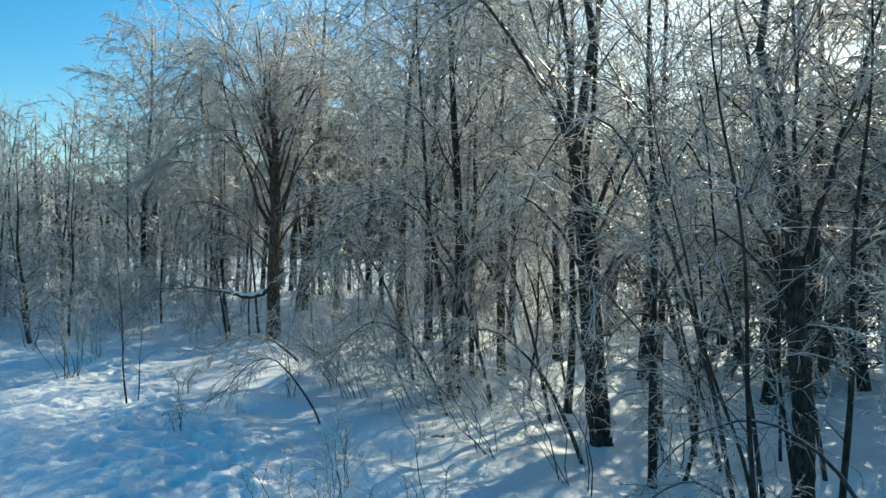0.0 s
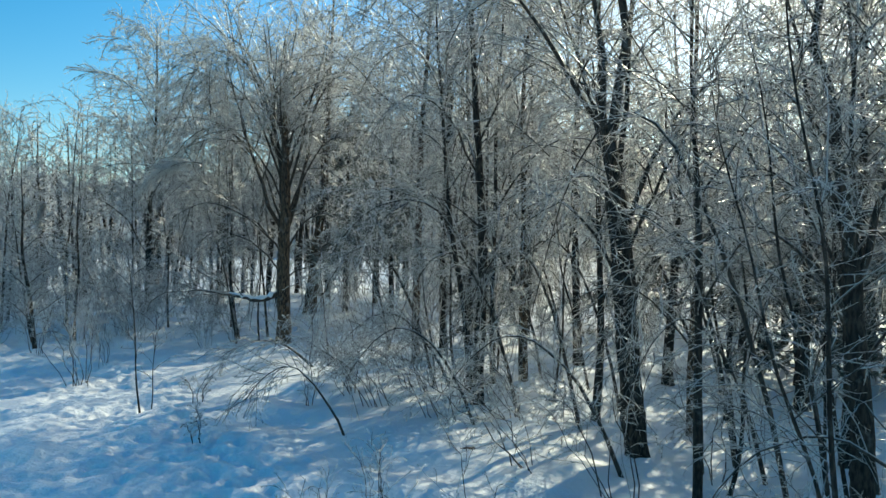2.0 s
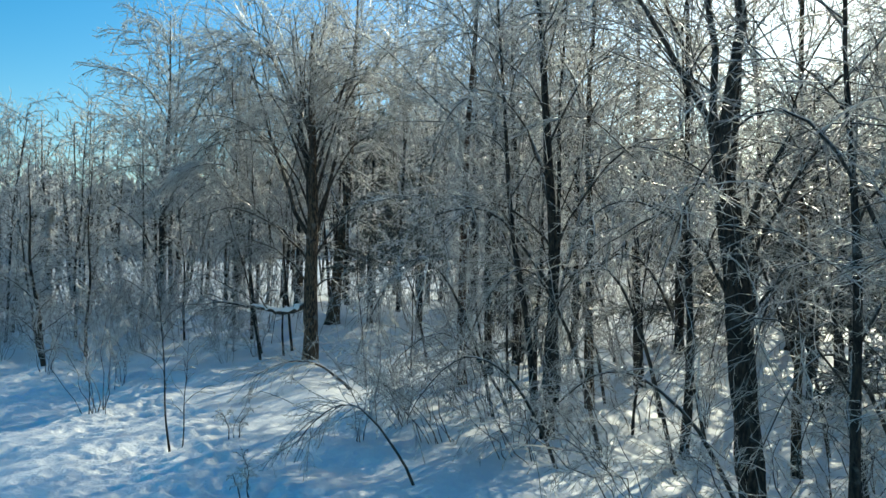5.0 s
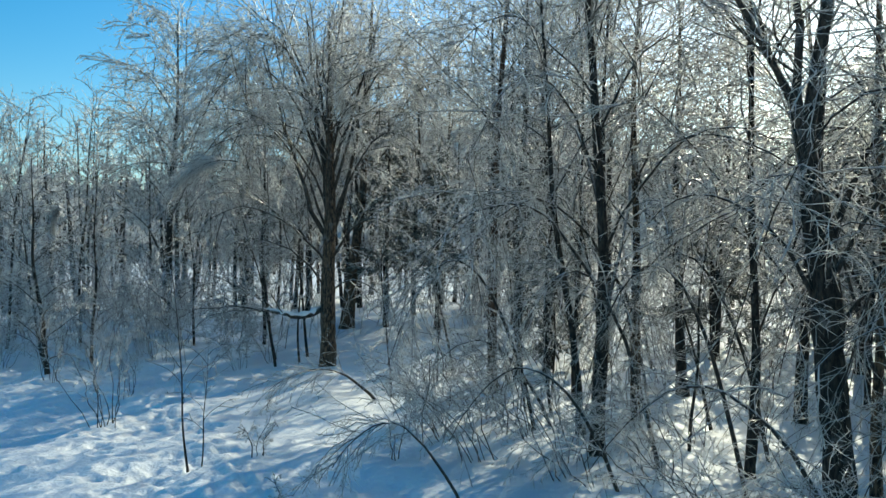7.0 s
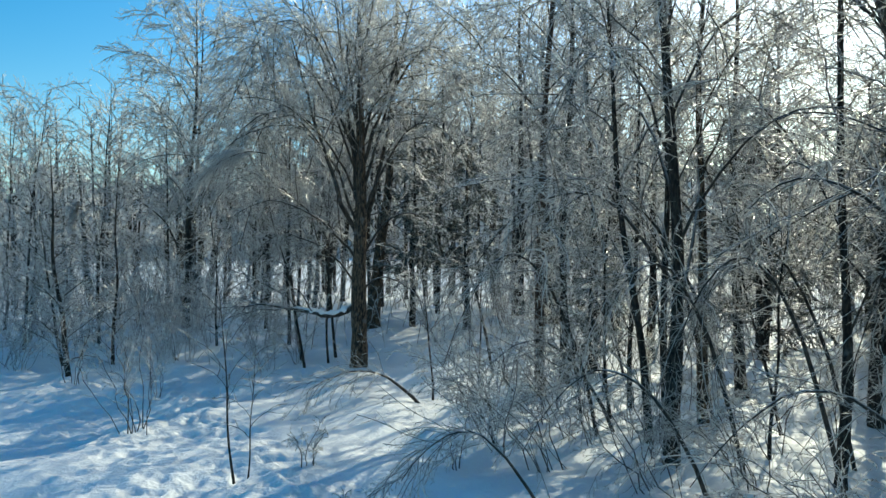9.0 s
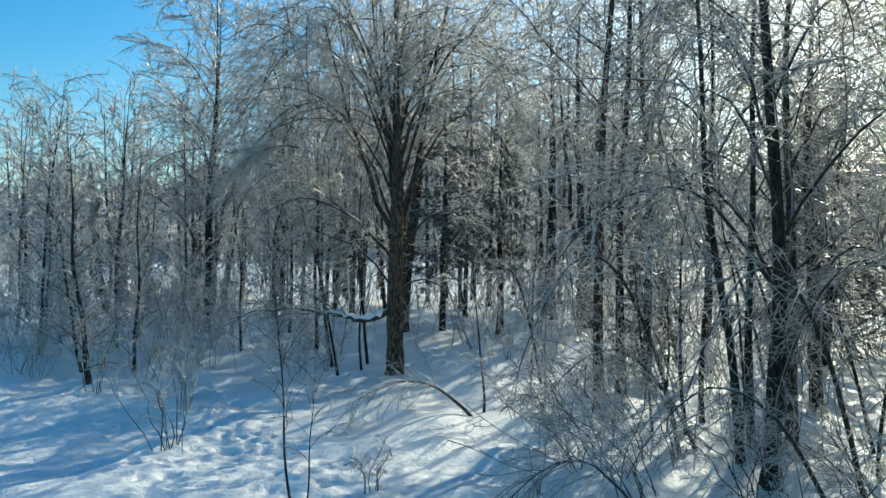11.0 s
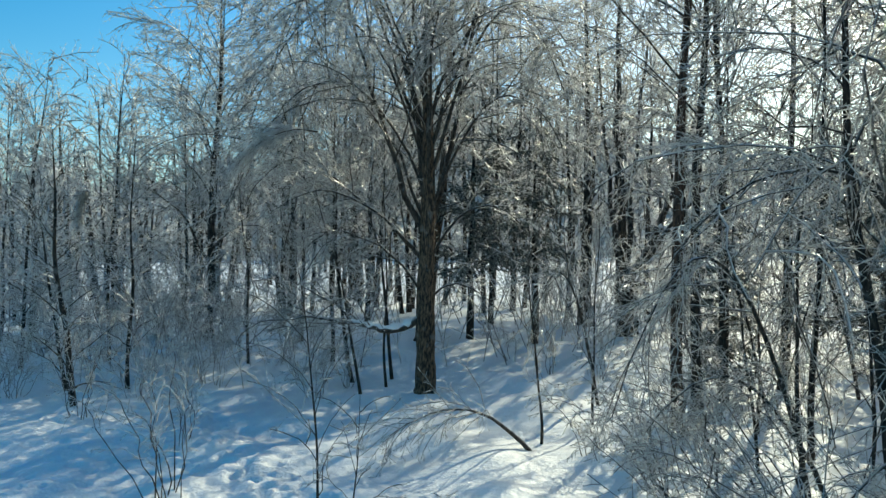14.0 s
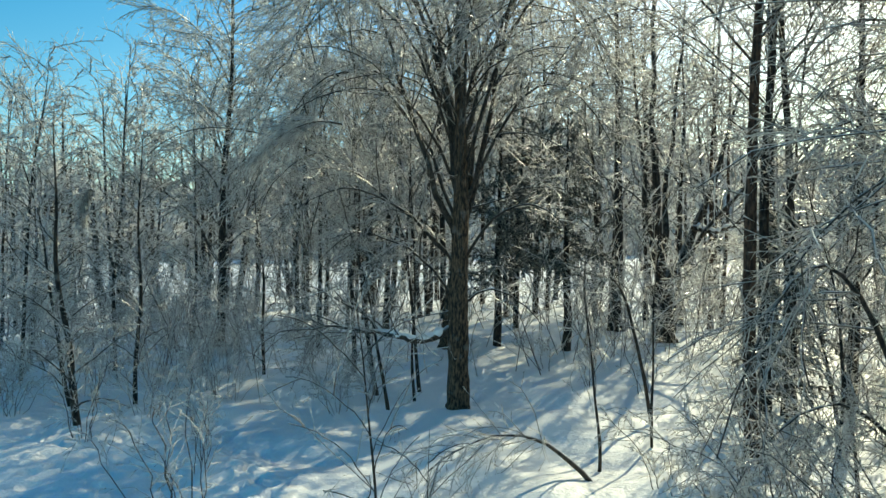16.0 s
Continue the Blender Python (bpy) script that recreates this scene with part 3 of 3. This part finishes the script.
hardwood(0.62, 15.7, 0.08, 10.5, (0.1, 0.2), seed=104, label=SLIM, first=0.3, nlimb=8, droop=0.3)
hardwood(1.28, 15.8, 0.115, 11.5, (0.2, 0.1), seed=105, bark=BARK_PALE, label=DARK, first=0.18, nlimb=11, droop=0.3, rise=(-0.1, 0.8), arching=0.35)
hardwood(2.34, 13.6, 0.095, 11.0, (0.1, 0.1), seed=106, label=SLIM, first=0.2, nlimb=11, droop=0.3, rise=(0, 0.9), arching=0.3)
hardwood(2.5, 11.3, 0.175, 12.5, (-0.35, 0.1), seed=107, near=True, side=4, sway=0.03, label="stout forked leafless tree with dark bark, glazed in ice", nlimb=0, fork=0.33, top=0.85, limbs=[
    (0.84, -0.75, 0.3, 6.6, 0.2, 0.50), (0.97, 0.25, 0.2, 7.6, 0.1, 0.66), (0.92, 1.0, 0.8, 6.8, 0.3, 0.35), (0.90, -2.4, -0.8, 3.0, 1.2, 0.35), (0.80, 1.9, -0.6, 2.2, 1.1, 0.3),
    (0.62, -2.0, 0.4, 1.2, 0.9, 0.22), (0.7, 0.6, -1.8, 1.6, 0.9, 0.22), (0.95, -1.4, 1.2, 5.2, 0.4, 0.3), (0.55, 1.3, -0.9, 1.0, 0.5, 0.2)], droop=0.26, branch=6, twig=7, sprig=5, twig_r=0.005)
hardwood(2.78, 9.6, 0.075, 9.5, (-0.15, 0.1), seed=108, near=True, label=SLIM, first=0.14, nlimb=12, spread=0.26, droop=0.2, twig_r=0.005, sprig=5, rise=(-0.1, 0.7), arching=0.3)
hardwood(3.92, 13.1, 0.095, 12.0, (0.25, 0.1), seed=109, near=True, bark=BARK_PALE, label=SLIM, first=0.14, nlimb=12, droop=0.25, twig_r=0.005, sprig=5, rise=(-0.1, 0.7), arching=0.3)
hardwood(4.3, 8.6, 0.155, 12.0, (-0.1, 0.1), seed=110, near=True, side=4, sway=0.02, label="stout forked leafless tree with dark bark, glazed in ice", nlimb=0, fork=0.26, top=0.85, limbs=[
    (0.98, -0.35, 0.2, 6.8, 0.0, 0.66), (0.88, 1.25, 0.1, 4.2, 0.1, 0.5), (0.99, -0.9, 0.4, 5.0, 0.1, 0.32), (0.85, -1.6, -0.6, 1.2, 0.7, 0.25), (0.75, -1.9, 0.5, 0.7, 0.8, 0.25),
    (0.6, 1.2, -0.5, 0.8, 0.4, 0.2), (0.94, 0.6, 0.6, 5.5, 0.1, 0.3)], droop=0.18, branch=7, twig=7, sprig=5, twig_r=0.0045)
hardwood(4.35, 7.9, 0.05, 8.0, (0.5, 0.1), seed=111, near=True, label=SLIM, first=0.14, nlimb=11, spread=0.26, droop=0.15, twig_r=0.0045, sprig=5, rise=(-0.1, 0.7), arching=0.3)
hardwood(2.56, 5.9, 0.034, 6.5, (-0.25, 0.1), seed=112, near=True, label="thin sapling with a few ice-coated twigs", first=0.25, nlimb=9, spread=0.16, droop=0.12, branch=5, twig=5, sprig=4, twig_r=0.004)
hardwood(3.3, 7.2, 0.036, 6.0, (-0.7, 0.5), seed=113, near=True, label="thin sapling with a few ice-coated twigs", first=0.25, nlimb=8, spread=0.2, droop=0.15, branch=5, twig=5, sprig=4, twig_r=0.004)
hardwood(-1.08, 18.4, 0.13, 13.0, (0.2, 0.1), seed=114, bark=BARK_RED, label="tall straight leafless tree with red-brown bark", first=0.42, nlimb=13, spread=0.27, droop=0.3, twig=7)
hardwood(-0.42, 19.5, 0.12, 12.5, (0.1, 0.1), seed=115, label=SLIM, first=0.40, nlimb=13, spread=0.28, droop=0.3, twig=7)
hardwood(0.3, 20.2, 0.11, 12.5, (0.15, 0.1), seed=116, label=SLIM, first=0.32, nlimb=14, spread=0.28, droop=0.3, twig=7)
hardwood(0.45, 17.3, 0.06, 9.5, (-0.1, 0.1), seed=117, label=DARK, first=0.16, nlimb=13, spread=0.28, droop=0.32, rise=(-0.25, 0.7), arching=0.42)
hardwood(0.54, 28.2, 0.30, 12.5, (0.0, 0.1), seed=118, side=2, branch=3, twig=4, sprig=3, sway=0.03, label="old leafless tree forked close above the snow, one thick limb leaning", fork=0.13, top=0.92, nlimb=0, limbs=[
    (0.92, 2.3, 0.2, 5.6, -0.5, 0.62), (0.97, -0.35, 0.2, 8.8, 0.0, 0.60), (0.97, 0.75, 0.4, 8.4, 0.0, 0.42), (0.98, -0.9, -0.3, 7.4, 0.1, 0.34), (0.95, 3.2, -0.4, 4.0, 0.4, 0.30)],
    snowy=((0.8, 0, 3.2), (2.4, -0.2, 3.5), 0.09), droop=0.25, twig_r=0.007)
hardwood(-0.35, 30.2, 0.21, 12.5, (0.1, 0), seed=119, label=DARK, twig_r=0.008, branch=3, twig=4, sprig=2, sway=0.05, nlimb=6, first=0.5, spread=0.2)
hardwood(3.0, 31.5, 0.11, 12.5, (0.2, 0), seed=120, bark=BARK_RED, label=SLIM, twig_r=0.008, branch=3, twig=3, sprig=2, nlimb=5, first=0.5, spread=0.2)
hardwood(3.5, 31.8, 0.10, 12.5, (0.3, 0), seed=121, bark=BARK_RED, label=SLIM, twig_r=0.008, branch=3, twig=3, sprig=2, nlimb=5, first=0.5, spread=0.2)
hardwood(-11.7, 28.0, 0.15, 11.6, (0.3, 0), seed=122, label="tall leafless tree with pale frosted twigs over the clearing", first=0.2, nlimb=22, spread=0.26, droop=0.22, twig_r=0.009, branch=6, rise=(0.0, 0.8), arching=0.3)
for k, (x, y, r, h) in enumerate([(-13.2, 33.0, 0.14, 13.0), (-10.6, 33.6, 0.14, 13.4)]):
    hardwood(x, y, r, h, (0.3, 0), seed=125 + k, label="tall leafless tree with pale frosted twigs over the clearing", first=0.2, nlimb=22, spread=0.24, droop=0.22, twig_r=0.010, branch=6, rise=(0.0, 0.8), arching=0.3, sprig=3)
# right-hand side of the wood
RIGHT = [(5.6, 11.2, 0.12, 11.0), (6.6, 14.6, 0.15, 8.5), (4.6, 16.6, 0.14, 9.0), (2.9, 18.2, 0.13, 11.0), (7.6, 18.5, 0.15, 8.0), (2.0, 21.5, 0.12, 12.5), (5.0, 22.0, 0.14, 9.0),
         (8.6, 23.0, 0.15, 8.0), (11.5, 20.5, 0.14, 8.0), (11.0, 27.5, 0.14, 8.0), (7.8, 28.0, 0.13, 8.5), (14.5, 25.5, 0.14, 8.0), (6.0, 9.2, 0.06, 8.5), (6.2, 17.2, 0.08, 7.0), (5.6, 23.6, 0.11, 9.5), (9.2, 17.4, 0.11, 8.0), (9.4, 21.2, 0.10, 8.5), (1.9, 24.2, 0.10, 12.5)]
for k, (x, y, r, h) in enumerate(RIGHT):
    hardwood(x, y, r, h, (0.2, 0.1), seed=140 + k, label=DARK if r > 0.125 else SLIM, first=0.18, nlimb=12, spread=0.28, droop=0.28, rise=(0.0, 0.9), arching=0.28,
             twig_r=0.0065 if y < 18 else 0.010, sprig=5 if y < 18 else 4 if y < 23 else 2)
# and past the edge of the view, mostly unseen: trees added to shade the snow
SHADE = [(8.2, 12.0, 0.14, 12.5), (9.8, 14.2, 0.13, 12.5), (8.0, 8.6, 0.13, 11.0), (10.6, 11.0, 0.14, 12.5), (12.6, 16.4, 0.14, 12.5), (7.0, 5.8, 0.12, 10.0), (13.5, 12.5, 0.14, 12.5), (11.8, 18.2, 0.14, 10.5),
         (14.0, 19.0, 0.14, 12.5), (15.5, 22.0, 0.14, 12.5), (16.5, 18.5, 0.14, 12.5), (12.8, 24.0, 0.14, 8.5), (17.5, 26.0, 0.14, 12.5)]
for k, (x, y, r, h) in enumerate(SHADE):
    hardwood(x, y, r, h, (0.2, 0.1), seed=180 + k, label=DARK, first=0.15, nlimb=13, spread=0.32, droop=0.28, rise=(0.0, 0.9), arching=0.28, twig_r=0.024 if x > 9 else 0.009, branch=4 if x > 9 else 5, twig=4 if x > 9 else 5, sprig=1 if x > 9 else 3)
# slim trunks beside the large tree
for k, (x, y, r, h, l) in enumerate([(-6.9, 23.4, 0.06, 6.5, -0.5), (-6.0, 23.5, 0.05, 6.5, -0.1), (-6.5, 21.8, 0.045, 4.8, -0.9), (-6.05, 22.6, 0.04, 5.0, -0.2), (-7.6, 25.0, 0.07, 8.5, 0.2),
                                     (-8.9, 27.5, 0.08, 9.0, 0.3), (-3.3, 31.0, 0.11, 11.5, 0.1), (-7.4, 31.0, 0.12, 11.0, 0.2)]):
    hardwood(x, y, r, h, (l, 0), seed=160 + k, label=SLIM, first=0.3, nlimb=8, spread=0.22, droop=0.25, twig_r=0.008, sprig=3)
# the lower wood beyond the trail
LEFT = [(-11.7, 20.45, 0.085, 6.2, -0.6), (-12.6, 21.9, 0.05, 6.0, -1.0), (-11.4, 22.0, 0.055, 6.5, 0.4), (-14.6, 23.6, 0.06, 8.4, 0.6), (-13.2, 25.0, 0.06, 9.0, 0.3), (-15.8, 26.0, 0.07, 8.0, 0.2),
        (-17.5, 27.5, 0.06, 8.5, 0.3), (-13.0, 29.5, 0.07, 9.5, 0.4), (-16.0, 31.0, 0.08, 9.5, 0.2), (-19.5, 31.5, 0.08, 9.5, 0.0), (-10.2, 31.0, 0.09, 10.5, 0.2), (-14.2, 34.5, 0.11, 10.0, 0.1),
        (-18.0, 36.0, 0.10, 10.5, 0.2), (-22.0, 35.5, 0.10, 10.5, 0.2), (-10.0, 35.0, 0.11, 11.0, 0.1), (-12.0, 38.0, 0.12, 11.0, 0.2), (-15.4, 38.0, 0.13, 11.0, 0.1), (-20.5, 28.5, 0.06, 8.0, 0.2), (-9.6, 24.6, 0.05, 6.0, -0.3)]
for k, (x, y, r, h, l) in enumerate(LEFT):
    hardwood(x, y, r, 0.9 * h, (l, 0), seed=200 + k, plume=((0.15, 0.3, 4.1), (-0.25, 0.6, 3.4)) if k == 0 else None, label="slender leafless tree of the lower wood, frosted with ice", first=0.07, nlimb=25, spread=0.16, droop=0.12, rise=(0.2, 1.0), arching=0.08,
             twig_r=0.007 if y < 29 else 0.009, branch=5, twig=6, sprig=4 if y < 29 else 2, group="trees of the lower wood")
# deeper wood
rng = np.random.default_rng(3)
deep = []
while len(deep) < 30:
    x, y = rng.uniform(-9, 21), rng.uniform(31, 43)
    if abs(x) < 0.62 * y and abs(x + 4 - 0.7 * (y - 20)) > 2.2 and all((x - a) ** 2 + (y - b) ** 2 > 4.0 for a, b in deep):
        deep.append((x, y))
for k, (x, y) in enumerate(deep):
    hardwood(x, y, rng.uniform(0.07, 0.15), rng.uniform(7.5, 9.5) + (1.6 if x < 0.28 * y else 0.0), (rng.normal() * 0.3, 0), seed=300 + k, label="slim leafless tree deep in the wood, hazed with ice", first=0.15, nlimb=10, spread=0.24,
             twig_r=0.011, branch=4, twig=4, sprig=2, group="trees deep in the wood")

for k, (x, y, h) in enumerate([(-8.4, 33.5, 11.5), (-6.2, 34.5, 12.5), (-4.8, 37.0, 13.0), (-3.4, 33.6, 12.0), (-1.6, 36.5, 13.0), (0.6, 38.5, 13.0), (-7.0, 39.0, 13.0), (-2.6, 40.5, 13.5), (1.6, 34.0, 12.0), (3.6, 41.0, 13.5), (-9.4, 37.5, 12.0)]):
    hardwood(x, y, 0.12, 0.84 * h, (0.2, 0), seed=340 + k, label="slim leafless tree deep in the wood, hazed with ice", first=0.2, nlimb=12, spread=0.25, twig_r=0.0145, branch=5, twig=5, sprig=2, group="trees deep in the wood")

for k, (x, y, h) in enumerate([(-7.6, 36.0, 14.0), (-5.6, 33.0, 13.5), (-4.0, 39.5, 15.0), (-2.2, 35.2, 14.5), (-0.6, 41.0, 15.5), (1.0, 36.6, 14.5), (2.8, 38.6, 14.5), (4.6, 35.4, 13.0), (-9.0, 40.5, 14.5), (-6.0, 42.0, 15.5)]):
    hardwood(x, y, 0.14, h, (0.3, 0), seed=360 + k, label="tall leafless tree behind the wood, its crown white with ice", first=0.3, nlimb=14, spread=0.22, twig_r=0.012, branch=5, twig=5, sprig=2, group="trees deep in the wood", rise=(0.2, 1.2))

# evergreens
evergreen(-4.1, 27.6, 0.12, 7.6, 2.5, 41, low=0.2)
evergreen(-2.35, 27.0, 0.13, 6.2, 2.1, 42, low=0.30)
evergreen(10.0, 26.0, 0.15, 6.8, 2.6, 43)
evergreen(5.4, 23.0, 0.12, 6.4, 2.5, 47)
evergreen(0.55, 21.0, 0.07, 3.7, 1.2, 44)
evergreen(7.8, 20.2, 0.15, 7.2, 2.9, 45)
# these three are added to throw shade on the right-hand snow
evergreen(10.2, 19.0, 0.15, 7.0, 3.0, 49)
evergreen(9.0, 15.4, 0.14, 7.0, 2.8, 50)
evergreen(7.4, 16.4, 0.10, 5.2, 2.3, 51)
evergreen(13.2, 21.5, 0.15, 7.5, 3.0, 46)
evergreen(16.5, 37.0, 0.15, 8.0, 3.4, 48)

# saplings and shrubs round the clearing
SAP = "thin upright sapling with ice-coated twigs, standing in the snow"
hardwood(-5.72, 13.05, 0.021, 3.1, (-0.35, 0), seed=50, label=SAP, group="saplings", first=0.30, nlimb=15, spread=0.24, droop=0.03, rise=(0.5, 1.1), branch=3, twig=3, sprig=2, twig_r=0.003, fork=0.97)
hardwood(-5.58, 13.2, 0.014, 1.9, (0.1, 0), seed=51, label=SAP, group="saplings", first=0.30, nlimb=9, spread=0.22, droop=0.03, rise=(0.5, 1.2), branch=2, twig=3, sprig=1, twig_r=0.003, fork=0.97)
hardwood(-3.26, 18.27, 0.03, 3.6, (-0.1, 0), seed=54, label=SAP, group="saplings", first=0.3, nlimb=7, spread=0.2, droop=0.05, rise=(0.8, 1.6), branch=3, twig=3, sprig=2, twig_r=0.005, fork=0.95)
hardwood(-2.28, 19.18, 0.028, 4.2, (0.05, 0), seed=55, label=SAP, group="saplings", first=0.35, nlimb=8, spread=0.2, droop=0.08, rise=(0.6, 1.4), branch=3, twig=3, sprig=2, twig_r=0.005, fork=0.95)
hardwood(0.2, 18.5, 0.03, 4.0, (0.05, 0), seed=56, label=SAP, group="saplings", first=0.3, nlimb=8, spread=0.22, droop=0.08, rise=(0.6, 1.4), branch=3, twig=4, sprig=2, twig_r=0.005, fork=0.95)
shrub(-8.2, 16.0, 1.9, 9, 52, spread=0.62, twigs=8, twig_r=0.004)
shrub(-8.9, 18.6, 1.5, 5, 57, spread=0.5)
shrub(-11.2, 19.6, 1.5, 6, 58, spread=0.5)
for k, (x, y, h) in enumerate([(-9.8, 22.6, 2.2), (-10.8, 23.6, 2.6), (-7.5, 21.9, 1.5), (-9.0, 24.8, 2.6), (-12.0, 24.2, 2.6), (-14.0, 21.6, 2.2), (-16.0, 23.5, 2.4), (-11.0, 26.0, 2.6), (-13.2, 21.0, 1.5), (-8.2, 23.8, 2.2),
                               (-12.8, 22.8, 2.4), (-10.9, 21.3, 1.7), (-6.9, 22.8, 1.5)]):
    shrub(x, y, h * 0.85, 10, 400 + k, spread=0.9, twigs=8, sprig=4, twig_r=0.0052, droop=0.16, r=0.008, coat=BRANCH, label="dense grey shrub thick with ice-coated twigs")
for k, (x, y, h, n, lx) in enumerate([ (0.75, 10.0, 1.7, 6, -0.9), (-0.4, 12.4, 1.8, 7, -1.0), (-1.6, 13.6, 1.9, 8, -1.0), (-2.2, 14.6, 1.6, 7, -0.8),
                                       (-0.9, 15.0, 2.0, 8, -0.9), (-1.4, 16.2, 1.7, 6, -0.6), (0.8, 12.6, 1.7, 7, -0.7), (1.6, 9.0, 1.9, 6, -0.7), (2.0, 15.0, 1.6, 6, -0.4), (3.2, 10.6, 1.8, 6, -0.4), (-0.2, 13.6, 1.4, 6, 0.3), (3.0, 6.6, 1.5, 4, -0.5),
                                       (-3.9, 10.8, 0.6, 3, 0), (-4.9, 13.5, 0.7, 4, 0), (-2.9, 13.6, 0.8, 3, -0.1), (1.2, 19.5, 1.6, 6, -0.2), (3.4, 15.6, 1.7, 6, -0.2), (4.6, 12.2, 1.7, 6, -0.3)]):
    shrub(x, y, h, n, 430 + k, lean=(1.35 * lx, 0), spread=0.6, twigs=9, sprig=6, twig_r=0.0048, droop=0.18)
for k, (x, y, h, n) in enumerate([(-2.6, 17.0, 1.2, 5), (-2.1, 15.3, 1.4, 6), (-1.0, 17.1, 1.3, 6), (0.5, 19.6, 1.5, 6), (1.1, 18.2, 1.4, 6), (0.8, 23.0, 1.5, 6), (-1.4, 22.8, 1.2, 5), (-3.2, 25.2, 1.3, 5), (-0.6, 19.9, 1.2, 5),
                                  (2.2, 20.6, 1.6, 6), (2.7, 18.8, 1.5, 6), (3.6, 21.0, 1.6, 6), (-0.2, 21.6, 1.1, 5), (4.4, 18.0, 1.6, 6), (1.6, 24.6, 1.4, 5), (-2.4, 23.6, 1.0, 4)]):
    shrub(x, y, h, n, 560 + k, lean=(-0.3, 0), spread=0.7, twigs=8, sprig=4, twig_r=0.005, droop=0.12, r=0.009, label="low leafless brush glazed with ice between the trunks")
for k, (x, y, h, n) in enumerate([(-0.9, 6.3, 1.3, 7), (-1.6, 7.2, 0.9, 5), (-0.2, 7.0, 1.2, 5), (-1.2, 8.4, 1.0, 5)]):
    shrub(x, y, h, n, 480 + k, lean=(-0.15, 0), spread=0.5, twigs=5, sprig=2, twig_r=0.0032, droop=0.05, r=0.006, label="delicate shrub of long thin whips glazed with ice")
THICKET = "thin leaning sapling of the thicket, glazed in ice"
for k, (x, y, h, lx, ly) in enumerate([(3.05, 6.9, 5.2, -0.9, 0.3), (4.6, 9.4, 6.0, -0.8, 0.2), (3.35, 10.0, 5.0, 0.3, 0.2), (4.1, 11.6, 5.6, -0.6, 0.3),
                                       (-0.6, 16.6, 4.4, -0.5, 0.1), (1.7, 14.3, 5.0, 0.3, 0.2), (2.75, 16.2, 5.2, -0.6, 0.2), (-0.15, 16.3, 5.6, 0.2, 0.1), (5.1, 10.9, 5.6, -0.5, 0.2), (0.75, 16.4, 5.0, -0.3, 0.1)]):
    hardwood(x, y, 0.030 + 0.004 * (k % 4), h, (lx, ly), seed=520 + k, near=True, label=THICKET, group="saplings of the thicket", first=0.12, nlimb=11, spread=0.26, droop=0.2, rise=(0.0, 0.9), arching=0.2,
             branch=4, twig=5, sprig=4, twig_r=0.0042 if y < 12 else 0.005, sway=0.16)
arch(-3.44, 17.63, (-2.2, -0.4), 0.75, 61, r=0.04, n=30, hang=0.42)
arch(-1.87, 11.3, (-1.6, 0.3), 1.1, 62, r=0.022, n=28, hang=0.5)
arch(2.0, 10.2, (-2.6, 0.8), 1.9, 63, r=0.035, n=12)
arch(3.4, 8.3, (-2.6, 2.2), 5.0, 64, r=0.034, n=14, hang=0.25, label="tall sapling bowed far over by the ice")
arch(4.4, 6.9, (-2.4, 0.2), 1.5, 65, r=0.03, n=12)
arch(3.2, 6.6, (-1.6, 0.3), 1.0, 66, r=0.025, n=10)
arch(0.1, 12.2, (-2.2, 0.2), 1.7, 67, r=0.03, n=14)
arch(-0.3, 15.4, (-2.4, -0.3), 1.6, 68, r=0.035, n=14)
arch(4.0, 10.4, (-2.2, -0.6), 2.3, 69, r=0.035, n=12)
BOWED = "sapling bowed by ice, its crown hanging in dense spray"
for k, (x, y, dx, dy, rise) in enumerate([(-0.6, 15.2, -2.4, -0.8, 3.0), (0.9, 13.2, -2.2, -0.4, 2.9), (1.9, 12.6, -2.0, 0.6, 3.2), (3.0, 14.4, -2.4, 0.3, 3.4), (1.8, 16.8, -2.2, -0.5, 3.2), (3.9, 11.2, -1.8, -0.4, 3.4),
                                          (4.8, 13.8, -2.2, -0.6, 3.4), (-1.9, 20.6, -1.4, -0.2, 2.6), (1.0, 20.0, -2.0, -0.2, 3.0), (5.2, 9.8, -1.8, -0.2, 3.2), (2.9, 20.4, -2.2, -0.4, 3.4)]):
    arch(x, y, (dx, dy), rise, 700 + k, r=0.035, n=22, hang=0.36, twig_r=0.006, label=BOWED)

# distance
spots = [(rng.uniform(-0.8, 0.85) * (y + 4) - 1, y) for y in rng.uniform(42, 78, 170)]
far_hillside()
brush("undergrowth", [(rng.uniform(-0.75, 0.8) * (y + 3) - 1, y) for y in 29 + 38 * rng.random(480) ** 0.8], 8, 1.6, 4.0, 0.013, "grey undergrowth of iced stems between the far trunks")
brush("undergrowth", [(rng.uniform(-0.62, 0.72) * (y + 2) - 1, y) for y in 24 + 12 * rng.random(320)], 18, 1.2, 3.2, 0.010, "grey undergrowth of iced stems under the trees")
brush("undergrowth", [(rng.uniform(-1.5, 10.0), y) for y in 23.5 + 11 * rng.random(260)], 38, 1.0, 3.0, 0.009, "grey fuzz of iced stems between the trunks")
brush("undergrowth", [(rng.uniform(-0.82, -0.42) * (y - 2), y) for y in 22.5 + 9 * rng.random(170)], 28, 1.2, 3.0, 0.007, "dense grey fuzz of iced stems beyond the trail")
far_wood("far_woods", spots, 7, 8, 11.5, 0.026, "distant leafless iced winter woods, haze in the twig colour", nb=8, nt=5, ns=2)

far_wood("far_woods", [(rng.uniform(-0.72, -0.3) * y, y) for y in rng.uniform(33, 46, 46)], 17, 6.5, 10.5, 0.015, "grey iced winter woods beyond the trail, haze in the twig colour", nb=9, nt=6, ns=2)

# small things on the snow
bark_piece(-0.1, 10.8, 0.24, 20, 1)
